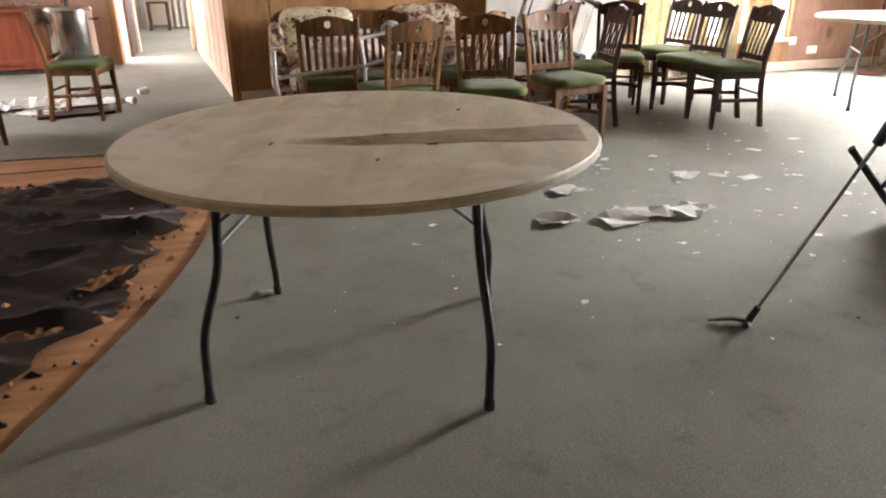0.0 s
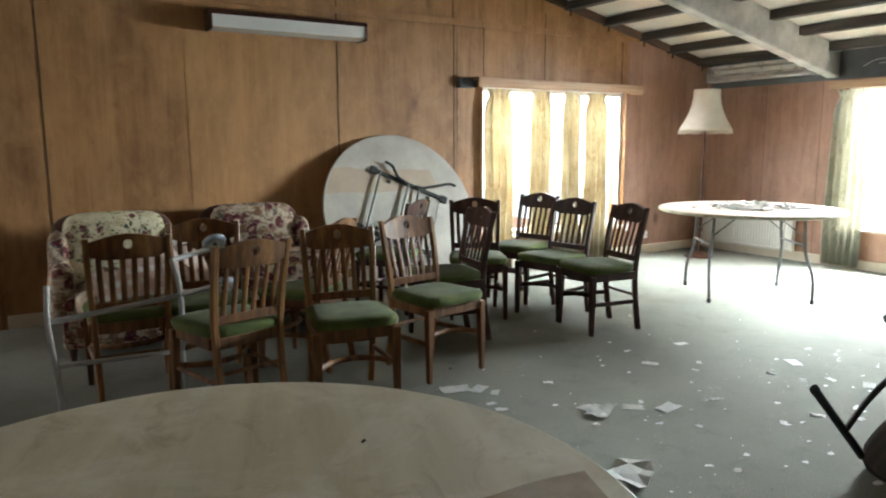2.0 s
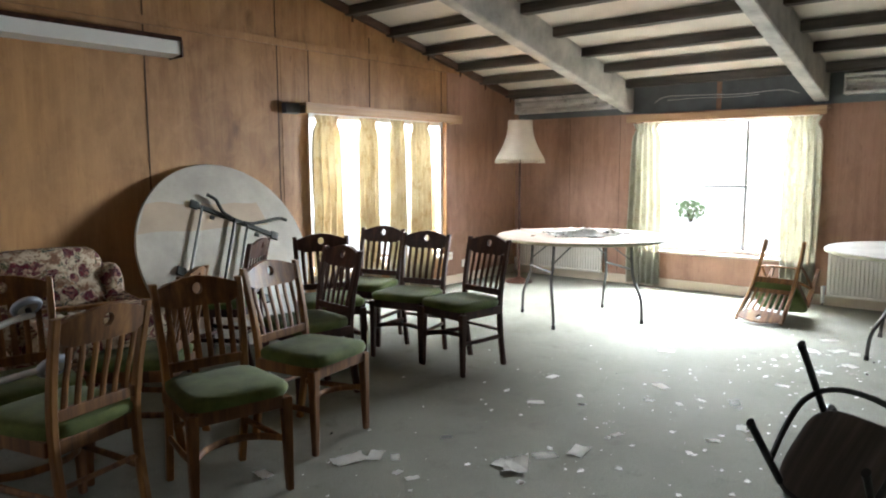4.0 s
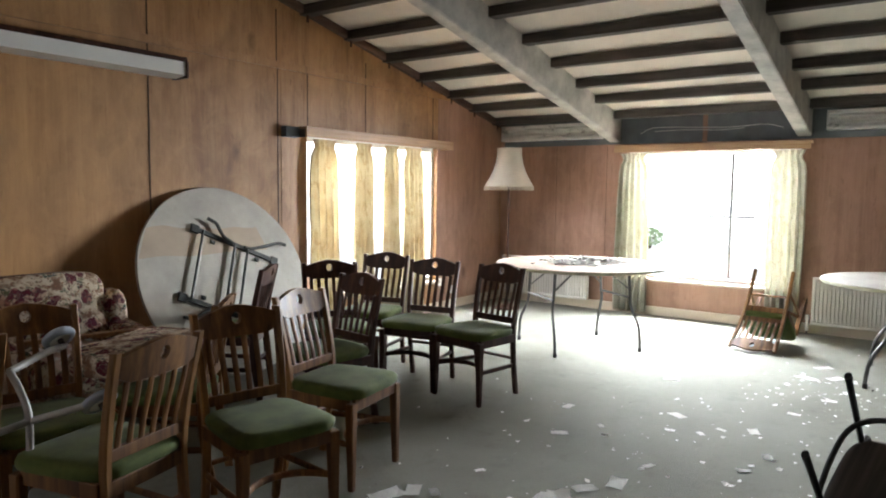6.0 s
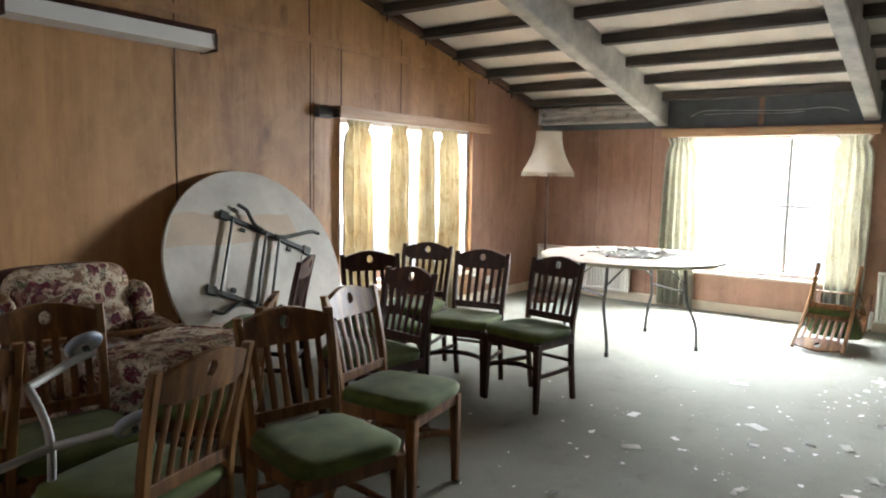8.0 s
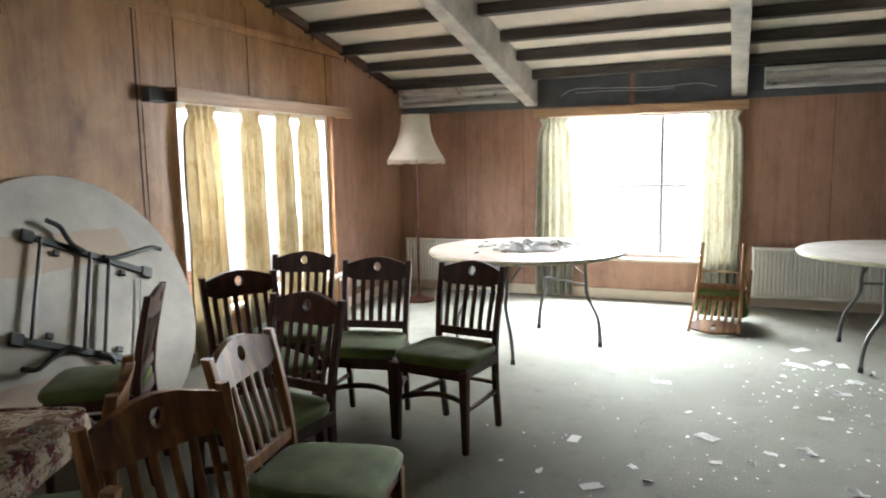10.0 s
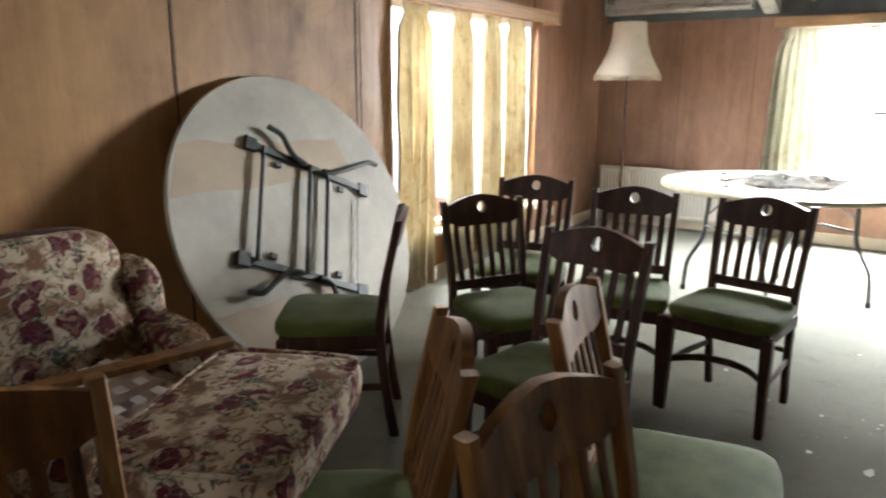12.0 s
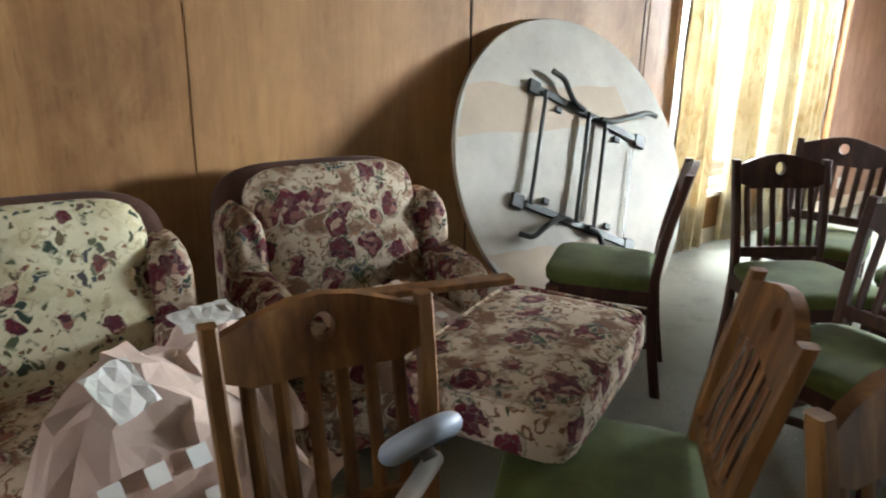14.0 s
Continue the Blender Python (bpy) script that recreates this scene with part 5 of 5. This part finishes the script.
# plaster and plastic scraps on the far table
for k, (x, y, w, d, t, h) in enumerate(((6.55, 6.62, 0.42, 0.3, 20, 0.05), (6.75, 6.55, 0.4, 0.26, -30, 0.06), (6.85, 6.75, 0.3, 0.22, 60, 0.04), (6.45, 6.78, 0.26, 0.16, 10, 0.03), (6.95, 6.5, 0.22, 0.12, 40, 0.03), (6.68, 6.35, 0.18, 0.1, -10, 0.02), (6.5, 6.5, 0.34, 0.24, 75, 0.03), (6.72, 6.78, 0.36, 0.22, 15, 0.035), (6.9, 6.38, 0.26, 0.16, 110, 0.02), (6.38, 6.62, 0.2, 0.14, 50, 0.02), (6.6, 6.95, 0.22, 0.12, -25, 0.02))):
    scrap((x, y), w, d, t, k + 60, h, 6, M_PAPER, "plaster_scrap", "crumpled white scraps heaped on the round table", "debris", "scraps on the table", 0.7505)
for k, (x, y) in enumerate(((6.2, 6.9), (6.28, 6.72), (6.85, 7.05), (6.6, 6.1))):
    scrap((x, y), 0.07, 0.02, 40 * k, k + 80, 0.012, 6, M_TAR, "twig_fragment", "dark fragment of debris on the round table", "debris", "scraps on the table", 0.7505)
for k, (x, y, s) in enumerate(((1.58, 3.72, 0.045), (1.48, 3.87, 0.02), (1.79, 4.15, 0.018), (1.15, 3.86, 0.022), (1.4, 3.6, 0.02))):
    scrap((x, y), s, s * 0.4, 20 * k, k + 90, 0.006, 6, M_TAR, "twig_fragment", "dark speck of debris on the plywood table", "debris", "scraps on the table", TOP1 + 0.0005)

# ---- stripped floor patch ----
EDGE = [(2.84, 0.06), (3.75, 0.4), (4.08, 0.53), (4.48, 0.68), (4.96, 0.82), (5.45, 0.9), (5.94, 0.93), (6.44, 0.88), (7.0, 0.25)]


def edge_x(y):
    for (a, p), (b, q) in zip(EDGE, EDGE[1:]):
        if y <= b:
            return p + (q - p) * max(0.0, (y - a) / (b - a))
    return EDGE[-1][1]


bm = bmesh.new()
NX, NY = 130, 130
rows = []
for j in range(NY + 1):
    row = []
    y0 = 2.95 + 3.25 * j / NY
    rag = 0.14 * noise.noise((y0 * 2.1, 3.0, 2.0)) + 0.09 * noise.noise((y0 * 6.5, 1.0, 5.0)) + 0.035 * noise.noise((y0 * 22, 4.0, 1.0))
    x1 = edge_x(y0) - 0.17 + 0.8 * rag
    for i in range(NX + 1):
        x = -3.2 + (x1 + 3.2) * (i / NX) ** 0.65
        far = (j / NY) ** 3
        y = y0 + far * (0.14 * noise.noise((x * 2, 8, 1)) + 0.05 * noise.noise((x * 9, 8, 4)) + 0.12 * min(1, max(0, x)))
        n = noise.noise((x * 1.6, y * 3.2, 2.0))
        ridge = max(0.0, 1 - 2.6 * abs(noise.noise((x * 0.8 + 3, y * 3.4 + 0.5 * n, 1.0)))) ** 2
        small = max(0.0, 1 - 3 * abs(noise.noise((x * 3 + 1, y * 9 + n, 6.0)))) ** 2
        lift = min(1.0, (NX - i) / 6)
        row.append(bm.verts.new((x, y, 0.004 + lift * (0.06 * ridge + 0.018 * small) + 0.01 * abs(noise.noise((x * 14, y * 14, 0))))))
    rows.append(row)
for r0, r1 in zip(rows, rows[1:]):
    for i in range(NX):
        bm.faces.new((r0[i], r0[i + 1], r1[i + 1], r1[i]))
structure("floor_membrane", bm, M_TAR, "torn black wet underlay over the bare plywood", "underlay", True)
for k, (x, y, w, d, t) in enumerate(((0.3, 4.33, 0.34, 0.14, 40), (0.48, 4.76, 0.3, 0.1, 60), (0.13, 4.1, 0.3, 0.09, 25), (-0.36, 6.2, 0.35, 0.1, 5), (0.0, 3.92, 0.2, 0.12, 30))):
    ob = scrap((x, y), w, d, t, k + 120, 0.02, 6, M_PLYFLOOR, "ply_splinter", "torn strip of plywood beside the stripped floor", "debris", "plywood strips", 0.012)

# rubble of torn ply and underlay along the border
rng = random.Random(77)
for mat, count, label in ((M_PLYFLOOR, 150, "orange-brown crumbs of torn plywood beside the underlay"), (M_TAR, 130, "black torn crumbs of underlay on the bare plywood")):
    verts, faces = [], []
    for k in range(count):
        y = rng.uniform(3.5, 6.3)
        x = edge_x(y) - 0.24 + rng.gauss(0, 0.13)
        if rng.random() < 0.35:
            x, y = rng.uniform(-1.6, 0.7), 6.2 + rng.gauss(0, 0.12)
        if x > edge_x(y) - 0.03:
            continue
        s, a0, fl = 0.008 + 0.035 * rng.random() ** 3, rng.uniform(0, 6.28), rng.uniform(0.3, 0.8)
        i = len(verts)
        verts += [(x + s * rng.uniform(0.7, 1.2) * math.cos(a0 + 1.257 * q), y + s * fl * math.sin(a0 + 1.257 * q), 0.004) for q in range(5)] + [(x, y, 0.012 + 0.5 * s)]
        faces += [(i + q, i + (q + 1) % 5, i + 5) for q in range(5)]
    me = bpy.data.meshes.new("floor_rubble")
    me.from_pydata(verts, [], faces)
    me.materials.append(mat)
    tagged(new("floor_rubble", me), label, "rubble", kind="stuff")
structure("floor_joint", boxed((-3.2, 6.66, 0.0), (0.62, 6.672, 0.0042)), M_GROOVE, "dark joint between bare plywood sheets", "trim")

# ---- throw, tea towels and sheet on the armchairs ----
def heap(w, d, h, n, seed):
    """A crumpled heap of stiff thin plastic: flat facets of uneven size."""
    bm = bmesh.new()
    g = {}
    rng = random.Random(seed)
    for j in range(n + 1):
        for i in range(n + 1):
            inner = 0 < i < n and 0 < j < n
            u, v = 2 * i / n - 1 + rng.uniform(-0.9, 0.9) / n * inner, 2 * j / n - 1 + rng.uniform(-0.9, 0.9) / n * inner
            r = min(1.0, math.hypot(u, v))
            q = Vector((u * 1.4 + seed, v * 1.4, 0.3))
            z = h * (1 - r ** 2.2) + 0.3 * h * noise.noise(q) + 0.14 * h * rng.uniform(-1, 1) - 0.16 * r ** 4
            g[i, j] = bm.verts.new((u * w / 2 * (1 + 0.25 * noise.noise(q)), v * d / 2, z))
    for j in range(n):
        for i in range(n):
            a, b, c, e = g[i, j], g[i + 1, j], g[i + 1, j + 1], g[i, j + 1]
            for tri in (((a, b, c), (a, c, e)) if rng.random() < 0.5 else ((a, b, e), (b, c, e))):
                bm.faces.new(tri)
    bmesh.ops.subdivide_edges(bm, edges=bm.edges[:], cuts=2, use_grid_fill=True, smooth=0.35)
    for v in bm.verts:
        v.co += 0.004 * noise.noise_vector(v.co * 22)
    bmesh.ops.solidify(bm, geom=bm.faces[:], thickness=0.001)
    return bm


sheet = tagged(part("plastic_sheet", heap(0.6, 0.5, 0.22, 11, 201), M_PINKBAG), "crumpled pinkish plastic sheet heaped before the pale armchair", "plastic sheet")
sheet.matrix_basis = pose(1.96, 7.45, 0.46, 0, 0, 28)
sheet2 = tagged(part("plastic_sheet", heap(0.42, 0.3, 0.14, 6, 207), M_PINKBAG), "crumpled pinkish plastic sheet heaped before the pale armchair", "plastic sheet")
sheet2.matrix_basis = pose(2.13, 7.66, 0.53, 0, 0, 12)
for x, y, z, w, d, rx, t in ((1.87, 7.33, 0.69, 0.12, 0.13, 35, 30), (2.1, 7.58, 0.69, 0.17, 0.09, 18, 12)):
    part("label_patch", crumpled(w, d, 6, 0.01, int(x * 100), 0.3), M_WHITE, sheet, "white printed patch").matrix_basis = sheet.matrix_basis.inverted() @ pose(x, y, z, rx, 0, t)
bag = tagged(part("plastic_bag", heap(0.3, 0.24, 0.2, 6, 213), M_CURTAIN_WHITE), "crumpled white plastic bag behind the tipped chair", "plastic bag")
bag.matrix_basis = pose(4.68, 3.9, 0.14, 0, 0, 30)
board = thing("wooden_board", "narrow brown board laid across the armchair's arms", "board")
part("plank", moved(boxed((-0.34, -0.03, 0), (0.34, 0.03, 0.022), 0.004), pose(2.76, 7.76, 0.552, 0, 0, -15)), M_CHAIR_WARM, board)


def gingham(name, m, w, d, label):
    """A checked cloth: ground sheet with raised woven white squares."""
    ob = thing(name, label, "tea towel", "checked cloths", m)
    part("cloth", crumpled(w, d, 10, 0.015, 301, 0.05), M_PINKBAG, ob, "beige checked cotton")
    n = int(w / 0.075)
    for i in range(n):
        for j in range(int(d / 0.075)):
            x, y = -w / 2 + 0.05 + i * 0.075, -d / 2 + 0.05 + j * 0.075
            part("white_square", boxed((x - 0.018, y - 0.018, 0.02), (x + 0.018, y + 0.018, 0.0215)), M_WHITE, ob)
    return ob


gingham("checked_cloth", pose(2.75, 7.87, 0.44, 12, 0, 8), 0.42, 0.3, "beige and white checked cloth on the armchair seat")
gingham("checked_cloth", pose(1.8, 7.08, 0.5, 50, 0, 14), 0.5, 0.3, "beige and white checked cloth hanging under the plastic sheet")

# ---- sockets ----
for x, z in ((7.55, 0.22), (7.26, 0.33)):
    so = thing("wall_socket", "white plastic wall socket above the skirting", "socket", "wall sockets")
    part("plate", boxed((x - 0.07 if z < 0.3 else x - 0.043, 8.686, z - 0.043), (x + 0.07 if z < 0.3 else x + 0.043, 8.6995, z + 0.043), 0.004), M_WHITE, so)
    part("switch", boxed((x - 0.02, 8.68, z - 0.01), (x + 0.02, 8.686, z + 0.012), 0.002), M_WHITE, so)

# ---- bar side and corridor ----
bar = thing("bar_counter", "red-brown wooden bar counter with pale clutter on top", "counter")
part("body", boxed((-3.3, 11.36, 0.06), (-0.8, 11.93, 0.7), 0.006), M_RED, bar)
part("plinth", boxed((-3.25, 11.4, 0), (-0.84, 11.9, 0.06)), M_PURLIN, bar)
part("worktop", boxed((-3.34, 11.3, 0.701), (-0.76, 11.94, 0.74), 0.008), M_RED, bar)
part("rail", boxed((-3.3, 11.34, 0.12), (-0.8, 11.3595, 0.17), 0.003), M_RED, bar)
part("end_post", boxed((-0.759, 11.32, 0), (-0.68, 11.4, 1.02), 0.006), M_RED, bar)
part("hatch_rail", boxed((-3.3, 11.33, 0.98), (-0.76, 11.39, 1.04), 0.006), M_RED, bar)
for k in range(4):
    scrap((-1.2 - 0.35 * k, 11.6), 0.3, 0.24, 30 * k, 140 + k, 0.06, 6, M_PAPER, "crumpled_paper", "crumpled white papers on the counter", "paper", "papers on the counter", 0.741)
urn = thing("water_urn", "dented stainless steel catering urn on a chair", "urn", m=pose(-0.17, 8.5, 0.486))
part("body", lathe([(0.0005, 0), (0.175, 0), (0.18, 0.01), (0.178, 0.36), (0.183, 0.365), (0.183, 0.375), (0.17, 0.375), (0.168, 0.02), (0.0005, 0.02)], 40), M_CHROME, urn, "brushed steel body", True)
part("lid", lathe([(0.185, 0.376), (0.17, 0.4), (0.06, 0.42), (0.0005, 0.422)], 40), M_CHROME, urn, "", True)
part("lid_knob", moved(lathe([(0.0005, 0.0), (0.012, 0.0), (0.016, 0.02), (0.02, 0.035), (0.0005, 0.04)], 14), pose(0, 0, 0.42)), M_BLACK, urn, "black knob", True)
part("tap", tubed([(0.03, -0.178, 0.06), (0.035, -0.23, 0.06), (0.037, -0.24, 0.03)], 0.012), M_BLACK, urn, "black tap")
for s in (-1, 1):
    part("handle", tubed(curve_through([(s * 0.18, -0.04, 0.3), (s * 0.215, -0.03, 0.3), (s * 0.215, 0.03, 0.3), (s * 0.18, 0.04, 0.3)], 4), 0.007), M_BLACK, urn, "black handle")
for k, (x, y, w, d, h) in enumerate(((-0.75, 9.0, 0.6, 0.45, 0.12), (-0.35, 8.95, 0.5, 0.35, 0.1), (-1.1, 8.8, 0.5, 0.4, 0.1), (-0.1, 9.05, 0.4, 0.3, 0.06), (-0.6, 8.7, 0.4, 0.3, 0.05))):
    scrap((x, y), w, d, 37 * k, 160 + k, h, 6, M_PAPER, "crumpled_paper", "heap of crumpled white papers on the floor", "paper", "papers under the chair")
pf = thing("picture_frame", "dark wooden picture frame lying among papers on the floor", "picture frame", m=pose(-0.28, 8.62, 0.01, 0, 0, 12))
for a, b in (((-0.3, -0.2, 0), (0.3, -0.16, 0.02)), ((-0.3, 0.16, 0), (0.3, 0.2, 0.02)), ((-0.3, -0.159, 0), (-0.26, 0.159, 0.02)), ((0.26, -0.159, 0), (0.3, 0.159, 0.02))):
    part("moulding", boxed(a, b, 0.004), M_CHAIR, pf)
part("backing", boxed((-0.259, -0.159, 0.002), (0.259, 0.159, 0.008)), M_TAR, pf)
for k, (x, y) in enumerate(((0.13, 8.93), (0.18, 9.44))):
    cup = thing("paper_cup", "small white paper cup tipped on the carpet", "cup", "paper cups", pose(x, y, 0.036, 90, 0, 50 + 70 * k))
    part("cup_wall", lathe([(0.0005, -0.04), (0.026, -0.04), (0.036, 0.05), (0.034, 0.05), (0.024, -0.037), (0.0005, -0.037)], 20), M_PAPER, cup, "", True)
door = tagged(new("door_1"), "dark brown door standing open at the corridor's end", "door", kind="structure")
part("leaf", boxed((-0.27, 12.66, 0.012), (-0.23, 13.32, 1.99), 0.004), M_CHAIR, door)
part("door_handle", tubed([(-0.228, 12.72, 1.0), (-0.18, 12.72, 1.0), (-0.18, 12.82, 1.0)], 0.009), M_STEEL, door, "steel lever handle")
for a, b in (((-0.27, 13.325, 0), (-0.2, 13.349, 2.07)), ((0.52, 13.325, 0), (0.565, 13.349, 2.07)), ((-0.2, 13.325, 2.0), (0.52, 13.349, 2.07))):
    structure("door_architrave", boxed(a, b, 0.004), M_SKIRT, "cream door architrave", "trim")
for a, b in (((-0.36, 11.925, 0), (-0.28, 11.9495, 2.2)), ((-0.28, 11.925, 2.12), (1.08, 11.9495, 2.2))):
    structure("opening_architrave", boxed(a, b, 0.004), M_PINE, "pale wood architrave of the corridor opening", "trim")
lt = thing("side_table", "dark low table in the far lounge", "table")
part("tabletop", boxed((-0.4, 17.0, 0.5), (0.0, 17.35, 0.53), 0.006), M_CHAIR, lt)
for x in (-0.37, -0.03):
    for y in (17.03, 17.32):
        part("leg", boxed((x - 0.02, y - 0.02, 0), (x + 0.02, y + 0.02, 0.499), 0.003), M_CHAIR, lt)
structure("curtain_rail", boxed((-0.7, 17.58, 2.2), (1.6, 17.62, 2.4)), M_WHITE, "white curtain rail in the far lounge", "rail")

wire = thing("loose_wire", "thin pale loose wire sagging along the frieze", "wire")
part("strand", tubed(curve_through([(8.583, 6.85, 2.05), (8.58, 6.7, 2.11), (8.578, 6.3, 2.1), (8.578, 5.9, 2.085), (8.58, 5.55, 2.1), (8.583, 5.38, 2.06)], 6), 0.0025, 5), M_WHITE, wire)
part("strand", tubed(curve_through([(8.583, 6.7, 2.07), (8.58, 6.35, 2.075), (8.58, 6.0, 2.06), (8.583, 5.75, 2.07)], 6), 0.002, 5), M_WHITE, wire)
